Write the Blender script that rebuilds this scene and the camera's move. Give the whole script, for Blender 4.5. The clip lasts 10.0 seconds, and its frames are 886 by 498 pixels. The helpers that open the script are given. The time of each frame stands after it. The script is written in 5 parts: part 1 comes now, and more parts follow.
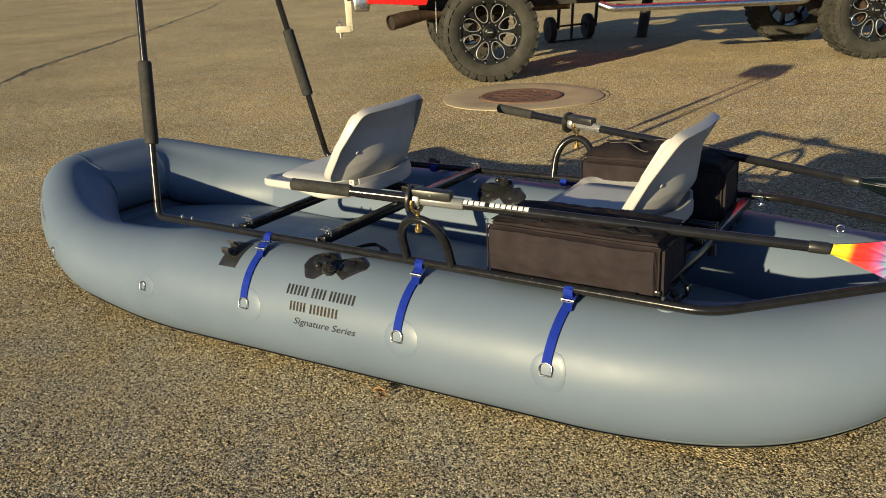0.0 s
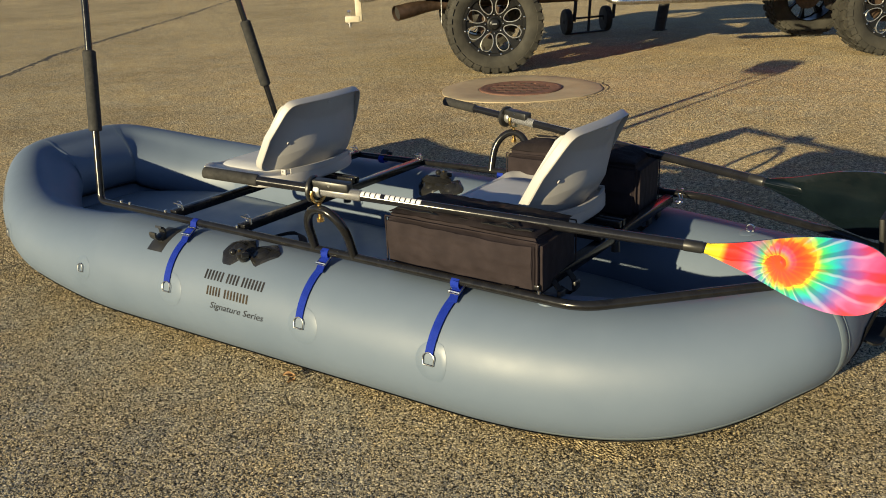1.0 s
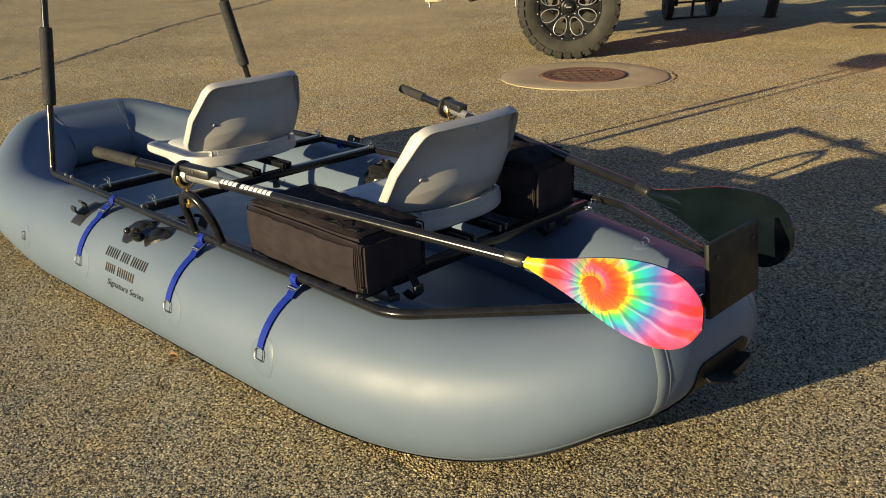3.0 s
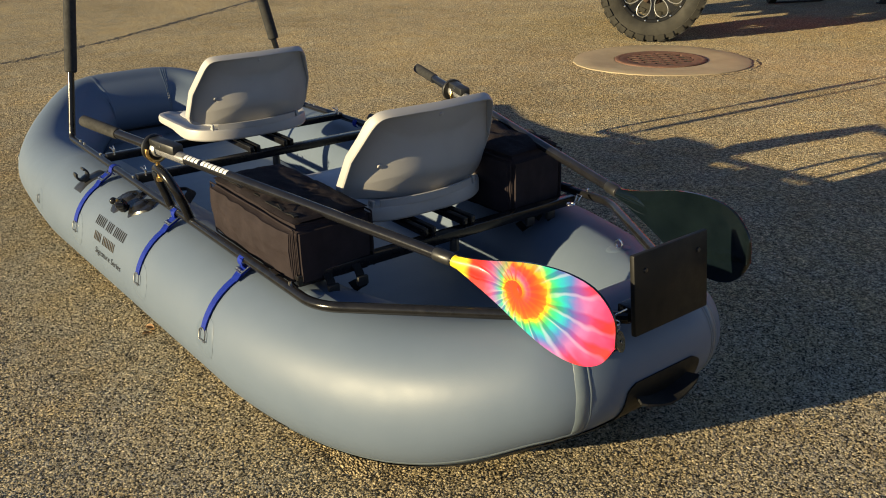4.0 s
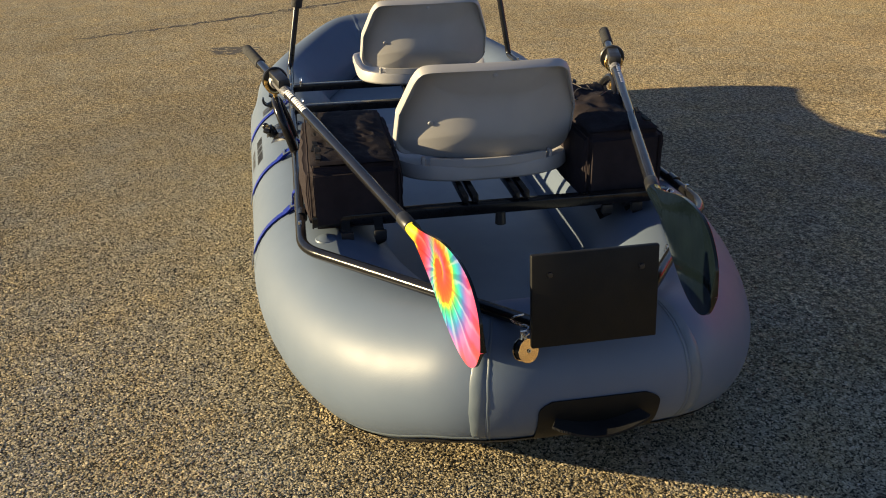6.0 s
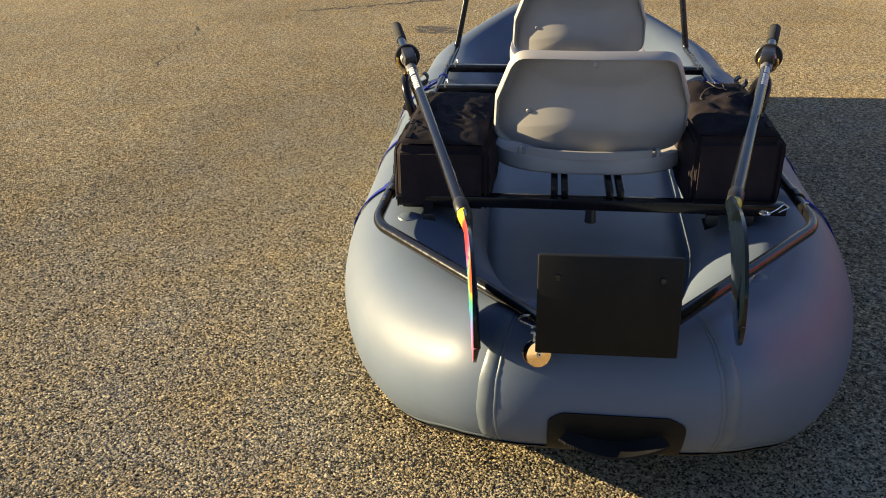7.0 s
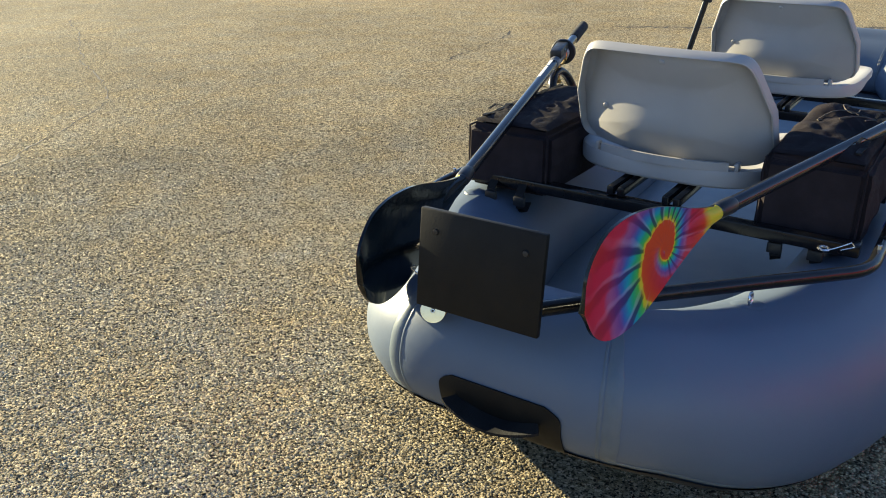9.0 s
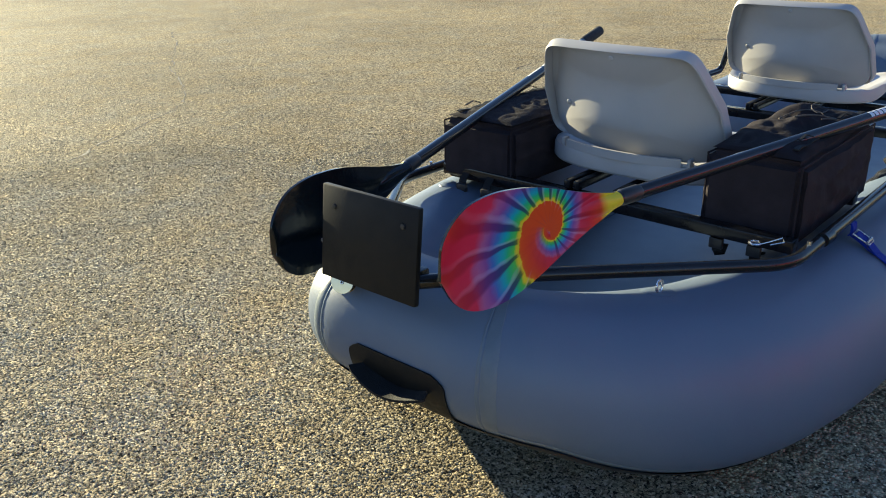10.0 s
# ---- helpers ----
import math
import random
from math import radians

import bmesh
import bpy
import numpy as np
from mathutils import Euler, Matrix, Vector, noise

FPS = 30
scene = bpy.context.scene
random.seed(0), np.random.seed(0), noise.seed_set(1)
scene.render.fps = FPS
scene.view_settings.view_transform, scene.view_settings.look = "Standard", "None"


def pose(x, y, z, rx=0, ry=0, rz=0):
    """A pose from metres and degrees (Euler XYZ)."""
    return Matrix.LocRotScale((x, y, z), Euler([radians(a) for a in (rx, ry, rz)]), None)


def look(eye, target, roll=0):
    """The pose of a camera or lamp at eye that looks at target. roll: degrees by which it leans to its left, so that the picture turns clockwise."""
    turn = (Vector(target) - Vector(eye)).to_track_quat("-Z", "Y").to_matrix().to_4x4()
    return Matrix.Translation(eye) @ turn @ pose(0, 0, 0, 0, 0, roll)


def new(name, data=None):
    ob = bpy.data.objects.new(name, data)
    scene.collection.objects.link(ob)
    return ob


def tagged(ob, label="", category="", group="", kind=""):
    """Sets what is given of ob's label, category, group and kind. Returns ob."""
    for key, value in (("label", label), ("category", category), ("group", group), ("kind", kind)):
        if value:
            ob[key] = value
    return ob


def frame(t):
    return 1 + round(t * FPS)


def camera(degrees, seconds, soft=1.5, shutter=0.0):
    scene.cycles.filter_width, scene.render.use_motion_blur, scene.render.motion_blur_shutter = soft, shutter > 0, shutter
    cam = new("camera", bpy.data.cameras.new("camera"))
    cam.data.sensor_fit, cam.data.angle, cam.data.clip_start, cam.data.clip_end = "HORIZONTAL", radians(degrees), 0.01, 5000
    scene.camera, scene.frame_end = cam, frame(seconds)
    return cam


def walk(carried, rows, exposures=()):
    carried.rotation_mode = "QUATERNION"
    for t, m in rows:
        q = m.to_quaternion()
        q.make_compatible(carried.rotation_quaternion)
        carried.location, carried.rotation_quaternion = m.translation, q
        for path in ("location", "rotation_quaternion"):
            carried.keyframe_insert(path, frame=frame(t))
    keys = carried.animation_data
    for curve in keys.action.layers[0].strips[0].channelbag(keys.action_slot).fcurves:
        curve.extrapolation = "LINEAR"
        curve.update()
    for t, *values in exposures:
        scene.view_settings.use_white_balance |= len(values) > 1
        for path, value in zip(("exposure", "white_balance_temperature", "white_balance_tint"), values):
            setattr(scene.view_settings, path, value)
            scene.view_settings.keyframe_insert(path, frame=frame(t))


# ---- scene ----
cam = camera(55.3, 10.0, 1.0)
PATH = [
    (0, (1.236, -2.333, 1.256), (0.196, -0.761, 0.588), -2.9),
    (0.5, (1.398, -2.237, 1.259), (0.313, -0.698, 0.586), -3.0),
    (1, (1.592, -2.152, 1.259), (0.477, -0.64, 0.573), -2.5),
    (1.5, (1.721, -2.014, 1.242), (0.572, -0.533, 0.546), -1.9),
    (2, (1.826, -1.873, 1.242), (0.613, -0.454, 0.526), -2.0),
    (2.5, (1.966, -1.747, 1.252), (0.684, -0.39, 0.534), -2.3),
    (2.7, (2.033, -1.683, 1.251), (0.724, -0.351, 0.536), -2.3),
    (4, (2.285, -1.215, 1.236), (0.789, -0.128, 0.475), -1.5),
    (4.5, (2.41, -1.026, 1.234), (0.824, -0.082, 0.464), -1.3),
    (5, (2.457, -0.827, 1.211), (0.778, -0.068, 0.432), -0.7),
    (5.2, (2.454, -0.755, 1.201), (0.742, -0.082, 0.415), -0.5),
    (6.3, (2.535, -0.304, 1.183), (0.724, -0.164, 0.345), -1.2),
    (6.5, (2.515, -0.246, 1.174), (0.702, -0.205, 0.329), -0.9),
    (7, (2.494, -0.075, 1.167), (0.694, -0.304, 0.325), -1.0),
    (7.5, (2.489, 0.126, 1.141), (0.727, -0.322, 0.307), -0.4),
    (8, (2.448, 0.301, 1.104), (0.738, -0.345, 0.293), 0.1),
    (8.5, (2.386, 0.459, 1.094), (0.753, -0.38, 0.3), 0.4),
    (9, (2.352, 0.631, 1.074), (0.808, -0.371, 0.291), 0.2),
    (9.5, (2.323, 0.819, 1.067), (0.857, -0.304, 0.298), -0.2),
    (10, (2.227, 0.981, 1.045), (0.83, -0.24, 0.298), -0.8),
]
walk(cam, [(t, look(eye, target, roll)) for t, eye, target, roll in PATH],
     [(0, 0.88, 5930, 23), (2.5, 0.95, 6030, 24), (5, 1.08, 6220, 26), (7, 1.53, 6330, 28), (8.5, 1.93, 5850, 23), (10, 1.95, 5520, 20)])
# ---------------------------------------------------------------- light
SUN_EL, SUN_AZ = radians(12.6), Vector((-0.14, -1.0)).normalized()
sun_vec = Vector((SUN_AZ.x * math.cos(SUN_EL), SUN_AZ.y * math.cos(SUN_EL), math.sin(SUN_EL)))
world = bpy.data.worlds.new("sky")
scene.world = world
world.use_nodes = True
wn = world.node_tree.nodes
sky = wn.new("ShaderNodeTexSky")
sky.sky_type = 'NISHITA'
sky.sun_disc = False
sky.sun_elevation = SUN_EL
sky.sun_rotation = math.atan2(SUN_AZ.x, SUN_AZ.y)
sky.air_density, sky.dust_density, sky.ozone_density = 1.0, 0.08, 2.3
wn["Background"].inputs["Strength"].default_value = 0.058
world.node_tree.links.new(sky.outputs[0], wn["Background"].inputs["Color"])
sun = new("sun", bpy.data.lights.new("sun", 'SUN'))
sun.data.energy, sun.data.angle, sun.data.color = 5.0, radians(0.53), (1.0, 0.86, 0.43)
sun.matrix_world = look(sun_vec * 30, (0, 0, 0))


# ---------------------------------------------------------------- materials
class Mat:
    """A small node builder round one Principled material."""

    def __init__(self, name, color=(0.5, 0.5, 0.5), rough=0.5, metal=0.0, spec=0.5):
        self.m = bpy.data.materials.new(name)
        self.m.use_nodes = True
        self.t = self.m.node_tree
        self.b = self.t.nodes["Principled BSDF"]
        self.b.inputs["Base Color"].default_value = (*color, 1)
        self.b.inputs["Roughness"].default_value = rough
        self.b.inputs["Metallic"].default_value = metal
        self.b.inputs["Specular IOR Level"].default_value = spec
        self.tc = self.t.nodes.new("ShaderNodeTexCoord")

    def link(self, a, b):
        self.t.links.new(a, b)

    def node(self, kind, **inputs):
        n = self.t.nodes.new(kind)
        for k, v in inputs.items():
            n.inputs[k.replace("_", " ")].default_value = v
        return n

    def noise(self, scale, detail=3.0, rough=0.55, coord="Object"):
        n = self.node("ShaderNodeTexNoise", Scale=scale, Detail=detail, Roughness=rough)
        self.link(self.tc.outputs[coord], n.inputs["Vector"])
        return n.outputs["Fac"]

    def voronoi(self, scale, feature='F1', coord="Object"):
        n = self.node("ShaderNodeTexVoronoi", Scale=scale)
        n.feature = feature
        self.link(self.tc.outputs[coord], n.inputs["Vector"])
        return n

    def ramp(self, fac, stops, constant=False):
        n = self.t.nodes.new("ShaderNodeValToRGB")
        e = n.color_ramp.elements
        while len(e) < len(stops):
            e.new(0.5)
        for el, (p, c) in zip(e, stops):
            el.position = p
            el.color = (*c, 1) if len(c) == 3 else c
        if constant:
            n.color_ramp.interpolation = 'CONSTANT'
        self.link(fac, n.inputs[0])
        return n.outputs[0]

    def mix(self, fac, a, b, mode='MIX'):
        n = self.t.nodes.new("ShaderNodeMix")
        n.data_type, n.blend_type = 'RGBA', mode
        for sock, v in ((n.inputs[0], fac), (n.inputs[6], a), (n.inputs[7], b)):
            if isinstance(v, (int, float)):
                sock.default_value = v
            elif isinstance(v, tuple):
                sock.default_value = (*v, 1)
            else:
                self.link(v, sock)
        return n.outputs[2]

    def math(self, op, a, b=0.0, c=0.0):
        n = self.t.nodes.new("ShaderNodeMath")
        n.operation = op
        for sock, v in zip(n.inputs, (a, b, c)):
            if isinstance(v, (int, float)):
                sock.default_value = v
            else:
                self.link(v, sock)
        return n.outputs[0]

    def color(self, sock):
        self.link(sock, self.b.inputs["Base Color"])
        return self

    def rough(self, sock):
        self.link(sock, self.b.inputs["Roughness"])
        return self

    def bump(self, height, strength=0.3, distance=0.002):
        n = self.node("ShaderNodeBump", Strength=strength, Distance=distance)
        self.link(height, n.inputs["Height"])
        self.link(n.outputs[0], self.b.inputs["Normal"])
        return self

    def vary(self, c1, c2, scale=8.0, rough=None, bump=None, detail=4.0):
        """Base colour wandering between two tones; roughness range and (scale, strength, distance) of a fine bump."""
        f = self.noise(scale, detail)
        self.color(self.ramp(f, [(0.3, c1), (0.7, c2)]))
        if rough:
            g = self.noise(scale * 2.3, 3.0)
            self.rough(self.ramp(g, [(0.3, (rough[0],) * 3), (0.7, (rough[1],) * 3)]))
        if bump:
            self.bump(self.noise(bump[0], 4.0), bump[1], bump[2])
        return self


def asphalt_mat():
    k = Mat("asphalt_chip", rough=0.9, spec=0.1)
    k.b.inputs["Diffuse Roughness"].default_value = 0.27
    v = k.voronoi(150.0)
    fine = k.voronoi(310.0)
    big = k.noise(0.55, 5.0)
    mid = k.noise(3.2, 4.0)
    stone = k.ramp(v.outputs["Color"], [(0.0, (0.16, 0.135, 0.090)), (0.3, (0.37, 0.313, 0.208)), (0.55, (0.53, 0.449, 0.30)),
                                        (0.8, (0.62, 0.525, 0.35)), (1.0, (0.69, 0.584, 0.39))])
    # bitumen shows between the chips
    gap = k.ramp(v.outputs["Distance"], [(0.36, (1, 1, 1)), (0.75, (0.42, 0.40, 0.37))])
    c = k.mix(1.0, stone, gap, 'MULTIPLY')
    c = k.mix(0.55, c, k.ramp(fine.outputs["Color"], [(0.1, (0.55, 0.53, 0.5)), (0.9, (1.4, 1.4, 1.38))]), 'MULTIPLY')
    wear = k.ramp(big, [(0.3, (0.80, 0.78, 0.74)), (0.5, (1, 1, 1)), (0.72, (1.22, 1.18, 1.1))])
    c = k.mix(1.0, c, wear, 'MULTIPLY')
    c = k.mix(0.3, c, k.ramp(mid, [(0.35, (0.72, 0.70, 0.68)), (0.65, (1.15, 1.15, 1.15))]), 'MULTIPLY')
    # chips lie in clusters, seen as coarse grain further off
    c = k.mix(0.7, c, k.ramp(k.noise(50.0, 1.2, 0.6), [(0.38, (0.42, 0.40, 0.38)), (0.5, (0.97, 0.97, 0.96)), (0.62, (1.62, 1.58, 1.48))]), 'MULTIPLY')
    c = k.mix(0.5, c, k.ramp(k.noise(13.0, 2.0, 0.6), [(0.36, (0.80, 0.79, 0.78)), (0.64, (1.2, 1.19, 1.17))]), 'MULTIPLY')
    c = k.mix(0.8, c, k.ramp(k.noise(4.2, 4.0, 0.65), [(0.34, (0.94, 1.0, 1.08)), (0.66, (1.07, 1.0, 0.82))]), 'MULTIPLY')
    k.color(c)
    h = k.math('SUBTRACT', 1.0, v.outputs["Distance"])
    h = k.math('ADD', h, k.math('MULTIPLY', k.noise(45.0, 3.0), 0.8))
    k.bump(h, 1.0, 0.006)
    return k.m


def stone_mat():
    k = Mat("asphalt_stone", rough=0.85, spec=0.12)
    k.b.inputs["Diffuse Roughness"].default_value = 0.1
    g = k.t.nodes.new("ShaderNodeNewGeometry")
    c = k.ramp(g.outputs["Random Per Island"], [(0.0, (0.03, 0.025, 0.019)), (0.20, (0.085, 0.072, 0.05)), (0.33, (0.27, 0.228, 0.150)), (0.62, (0.46, 0.389, 0.256)),
                                                (0.86, (0.63, 0.533, 0.358)), (1.0, (0.70, 0.608, 0.452))])
    # warm and cool patches a hand wide
    c = k.mix(0.8, c, k.ramp(k.noise(4.2, 4.0, 0.65), [(0.34, (0.94, 1.0, 1.08)), (0.66, (1.07, 1.0, 0.82))]), 'MULTIPLY')
    c = k.mix(0.35, c, k.ramp(k.noise(62.0, 2.0, 0.65), [(0.37, (0.50, 0.48, 0.46)), (0.5, (0.95, 0.95, 0.94)), (0.63, (1.36, 1.34, 1.28))]), 'MULTIPLY')
    k.color(k.mix(0.5, c, k.ramp(k.noise(0.55, 5.0), [(0.3, (0.75, 0.73, 0.7)), (0.7, (1.2, 1.17, 1.1))]), 'MULTIPLY'))
    return k.m


def tie_dye_mat(name, flip, swirl, wash):
    """Dye in rings that run into a growing spiral round one point of the blade, broken by pleats."""
    k = Mat(name, rough=0.4, spec=0.3)
    sep = k.t.nodes.new("ShaderNodeSeparateXYZ")
    k.link(k.tc.outputs["Object"], sep.inputs[0])
    u = k.math('SUBTRACT', sep.outputs["X"], 0.168)
    w = k.math('MULTIPLY', k.math('SUBTRACT', sep.outputs["Z"], 0.012), flip)
    rad = k.math('SQRT', k.math('ADD', k.math('MULTIPLY', u, u), k.math('MULTIPLY', w, w)))
    ang = k.math('ARCTAN2', k.math('MULTIPLY', u, -1.0), w)        # 0 straight up, growing towards the throat

    def wheel(freq, reach):
        n = k.node("ShaderNodeTexNoise", Scale=1.0, Detail=2.0, Roughness=0.55)
        comb = k.t.nodes.new("ShaderNodeCombineXYZ")
        k.link(k.math('MULTIPLY', k.math('COSINE', ang), freq), comb.inputs[0])
        k.link(k.math('MULTIPLY', k.math('SINE', ang), freq), comb.inputs[1])
        k.link(k.math('MULTIPLY', rad, reach), comb.inputs[2])
        k.link(comb.outputs[0], n.inputs["Vector"])
        return n.outputs["Fac"]
    wob = wheel(2.2, 10.0)
    phase_in = k.math('ADD', k.math('MULTIPLY', ang, 20.0), k.math('MULTIPLY', wob, 7.0))
    pleat = k.ramp(k.math('SINE', phase_in), [(0.20, (0, 0, 0)), (0.75, (1, 1, 1))])
    hair = k.math('SINE', k.math('ADD', phase_in, 1.45))
    # the rings of dye lie closer together towards the throat
    toward = k.math('COSINE', k.math('ADD', ang, 1.0))
    reach = k.math('ADD', 0.70, k.math('MULTIPLY', toward, 0.32))
    ring = k.math('DIVIDE', rad, reach)
    ring = k.math('ADD', ring, k.math('MULTIPLY', k.math('MULTIPLY', k.math('SUBTRACT', wheel(4.5, 12.0), 0.5), k.math('MINIMUM', ring, 0.16)), 0.62))
    band = k.math('DIVIDE', ring, 0.4)
    dyes = [(0.0, (0.60, 0.035, 0.004)), (0.045, (0.62, 0.045, 0.008)), (0.085, (0.60, 0.035, 0.03)), (0.135, (0.64, 0.055, 0.004)), (0.178, (0.68, 0.12, 0.004)), (0.196, (0.70, 0.46, 0.006)), (0.210, (0.30, 0.52, 0.03)),
            (0.24, (0.03, 0.46, 0.16)), (0.29, (0.012, 0.38, 0.46)), (0.345, (0.05, 0.19, 0.48)), (0.39, (0.22, 0.14, 0.44)), (0.45, (0.44, 0.14, 0.40)),
            (0.52, (0.55, 0.06, 0.20)), (0.60, (0.56, 0.03, 0.10)), (0.76, (0.58, 0.025, 0.04)), (0.93, (0.64, 0.08, 0.02))]
    c = k.ramp(band, dyes)
    # inside the pleats the dye ran deeper
    deep = k.ramp(band, [(0.0, (0.60, 0.03, 0.004)), (0.06, (0.60, 0.06, 0.004)), (0.14, (0.64, 0.10, 0.004)), (0.19, (0.60, 0.24, 0.006)), (0.235, (0.03, 0.36, 0.12)), (0.285, (0.015, 0.30, 0.40)), (0.34, (0.06, 0.14, 0.46)),
                         (0.40, (0.26, 0.07, 0.36)), (0.47, (0.46, 0.03, 0.09)), (0.53, (0.60, 0.035, 0.012)), (0.9, (0.64, 0.07, 0.01))])
    c = k.mix(k.math('MULTIPLY', pleat, 0.85), c, deep)
    # the spiral: each turn lies five times as far out as the one before
    turn = k.math('FRACT', k.math('ADD', k.math('DIVIDE', ang, 2 * math.pi), 1.0))
    ph = k.math('DIVIDE', k.math('LOGARITHM', k.math('DIVIDE', k.math('MAXIMUM', rad, 0.004), 0.0213), math.e), 1.63)
    ph = k.math('ADD', k.math('SUBTRACT', ph, turn), k.math('MULTIPLY', k.math('SUBTRACT', wheel(4.5, 22.0), 0.5), 0.14))
    coil = k.math('FRACT', k.math('ADD', ph, 2.0))
    arm = k.ramp(coil, [(0.0, (0.74, 0.60, 0.012)), (0.055, (0.72, 0.60, 0.012)), (0.10, (0.10, 0.52, 0.05)), (0.19, (0.02, 0.46, 0.18)), (0.27, (0.012, 0.36, 0.46)),
                        (0.36, (0.05, 0.15, 0.46)), (0.43, (0.20, 0.07, 0.30)), (0.51, (0.36, 0.10, 0.26)), (0.57, (0.56, 0.020, 0.070)), (0.72, (0.56, 0.012, 0.040)),
                        (0.82, (0.62, 0.025, 0.02)), (0.94, (0.66, 0.07, 0.008)), (0.985, (0.72, 0.14, 0.006)), (1.0, (0.74, 0.54, 0.012))])
    inner = k.mix(k.ramp(turn, [(0.66, (0, 0, 0)), (0.97, (1, 1, 1))]), (0.66, 0.07, 0.006), arm)
    arm = k.mix(k.ramp(ph, [(0.0, (0, 0, 0)), (0.012, (1, 1, 1))]), inner, arm)
    arm_deep = k.ramp(coil, [(0.0, (0.66, 0.36, 0.012)), (0.06, (0.03, 0.12, 0.03)), (0.16, (0.012, 0.045, 0.10)), (0.30, (0.025, 0.022, 0.15)), (0.45, (0.11, 0.022, 0.16)),
                             (0.58, (0.34, 0.010, 0.045)), (0.70, (0.44, 0.010, 0.018)), (0.90, (0.60, 0.05, 0.01)), (1.0, (0.66, 0.16, 0.01))])
    arm = k.mix(k.math('MULTIPLY', k.math('MULTIPLY', pleat, 0.9), k.ramp(ph, [(0.0, (0.15, 0.15, 0.15)), (0.05, (1, 1, 1))])), arm, arm_deep)
    c = k.mix(swirl, c, arm)
    pale = k.math('MULTIPLY', k.ramp(hair, [(0.70, (0, 0, 0)), (1.0, (1, 1, 1))]),
                  k.ramp(band, [(0.19, (0, 0, 0)), (0.27, (0.4, 0.4, 0.4)), (0.42, (0.28, 0.28, 0.28)), (0.54, (0.06, 0.06, 0.06)), (0.9, (0.2, 0.2, 0.2))]))
    c = k.mix(k.math('MULTIPLY', pale, 0.8 if wash == 0 else 1.0), c, (0.52, 0.42, 0.60))
    core = k.ramp(rad, [(0.004, (1, 1, 1)), (0.012, (0, 0, 0))])
    c = k.mix(core, c, (0.64, 0.06, 0.008))
    # red run together between the throat and the rings
    run = k.math('MULTIPLY', k.ramp(k.math('ADD', sep.outputs["X"], k.math('MULTIPLY', wob, 0.06)), [(0.10, (1, 1, 1)), (0.165, (0, 0, 0))]), k.math('MULTIPLY', k.math('SUBTRACT', 1.0, k.math('MULTIPLY', pleat, 0.45)), wash))
    c = k.mix(run, c, (0.58, 0.030, 0.010))
    throat = k.ramp(sep.outputs["X"], [(0.030, (1, 1, 1)), (0.048, (0, 0, 0))])
    c = k.mix(throat, c, (0.72, 0.58, 0.02))
    k.color(k.mix(1.0, c, (0.86, 0.86, 0.86), 'MULTIPLY'))
    k.b.inputs["Coat Weight"].default_value = 0.06
    k.b.inputs["Coat Roughness"].default_value = 0.085
    return k.m


M = {}
M["asphalt"] = asphalt_mat()
M["stones"] = stone_mat()
pvc = Mat("grey_pvc", rough=0.38, spec=0.42)
pvc.vary((0.096, 0.128, 0.180), (0.113, 0.146, 0.199), 3.0, (0.44, 0.53))
pvc.bump(pvc.math('ADD', pvc.noise(420.0, 3.0), pvc.math('MULTIPLY', pvc.noise(6.5, 3.0), 7.0)), 0.14, 0.0012)
M["pvc"] = pvc.m
seamm = Mat("seam_tape_pvc", rough=0.34)
seamm.vary((0.100, 0.130, 0.160), (0.122, 0.152, 0.180), 30.0, (0.34, 0.46), (160.0, 0.35, 0.001))
M["seam"] = seamm.m
patchm = Mat("ring_patch_pvc", rough=0.42)
patchm.vary((0.098, 0.131, 0.183), (0.115, 0.149, 0.202), 5.0, (0.40, 0.48), (300.0, 0.12, 0.0006))
M["patch"] = patchm.m
M["bottom"] = Mat("black_bottom_fabric", rough=0.7).vary((0.012, 0.012, 0.013), (0.035, 0.034, 0.033), 12.0, (0.55, 0.8), (200.0, 0.3, 0.001)).m
M["floor_pvc"] = Mat("floor_pvc", rough=0.4).vary((0.19, 0.222, 0.25), (0.22, 0.252, 0.28), 5.0, (0.32, 0.45), (350.0, 0.2, 0.0008)).m
M["steel"] = Mat("black_powder_coat", rough=0.2, spec=0.32).vary((0.007, 0.007, 0.008), (0.013, 0.013, 0.014), 30.0, (0.15, 0.24), (600.0, 0.12, 0.0004)).m
M["foam"] = Mat("black_foam", rough=0.85).vary((0.012, 0.012, 0.012), (0.026, 0.025, 0.024), 40.0, (0.75, 0.95), (260.0, 0.5, 0.002)).m
M["chrome"] = Mat("bright_steel", (0.62, 0.62, 0.62), 0.22, 1.0).vary((0.55, 0.55, 0.56), (0.7, 0.7, 0.69), 60.0, (0.16, 0.34)).m
M["ring_steel"] = Mat("dull_steel", (0.3, 0.3, 0.3), 0.35, 1.0).vary((0.24, 0.24, 0.245), (0.36, 0.36, 0.355), 60.0, (0.28, 0.45)).m
M["brass"] = Mat("brass", (0.72, 0.47, 0.16), 0.28, 1.0).vary((0.62, 0.40, 0.14), (0.76, 0.52, 0.2), 60.0, (0.2, 0.4)).m
# mirror metal; the orange reflection of sunlit ground is mixed into its colour
M["gilt"] = Mat("polished_plate_warm_reflection", (0.84, 0.68, 0.44), 0.08, 1.0).vary((0.82, 0.60, 0.34), (0.86, 0.66, 0.42), 80.0, (0.03, 0.07)).m
M["seat"] = Mat("grey_seat_plastic", rough=0.45).vary((0.362, 0.350, 0.338), (0.398, 0.385, 0.371), 9.0, (0.4, 0.52), (500.0, 0.18, 0.0006)).m
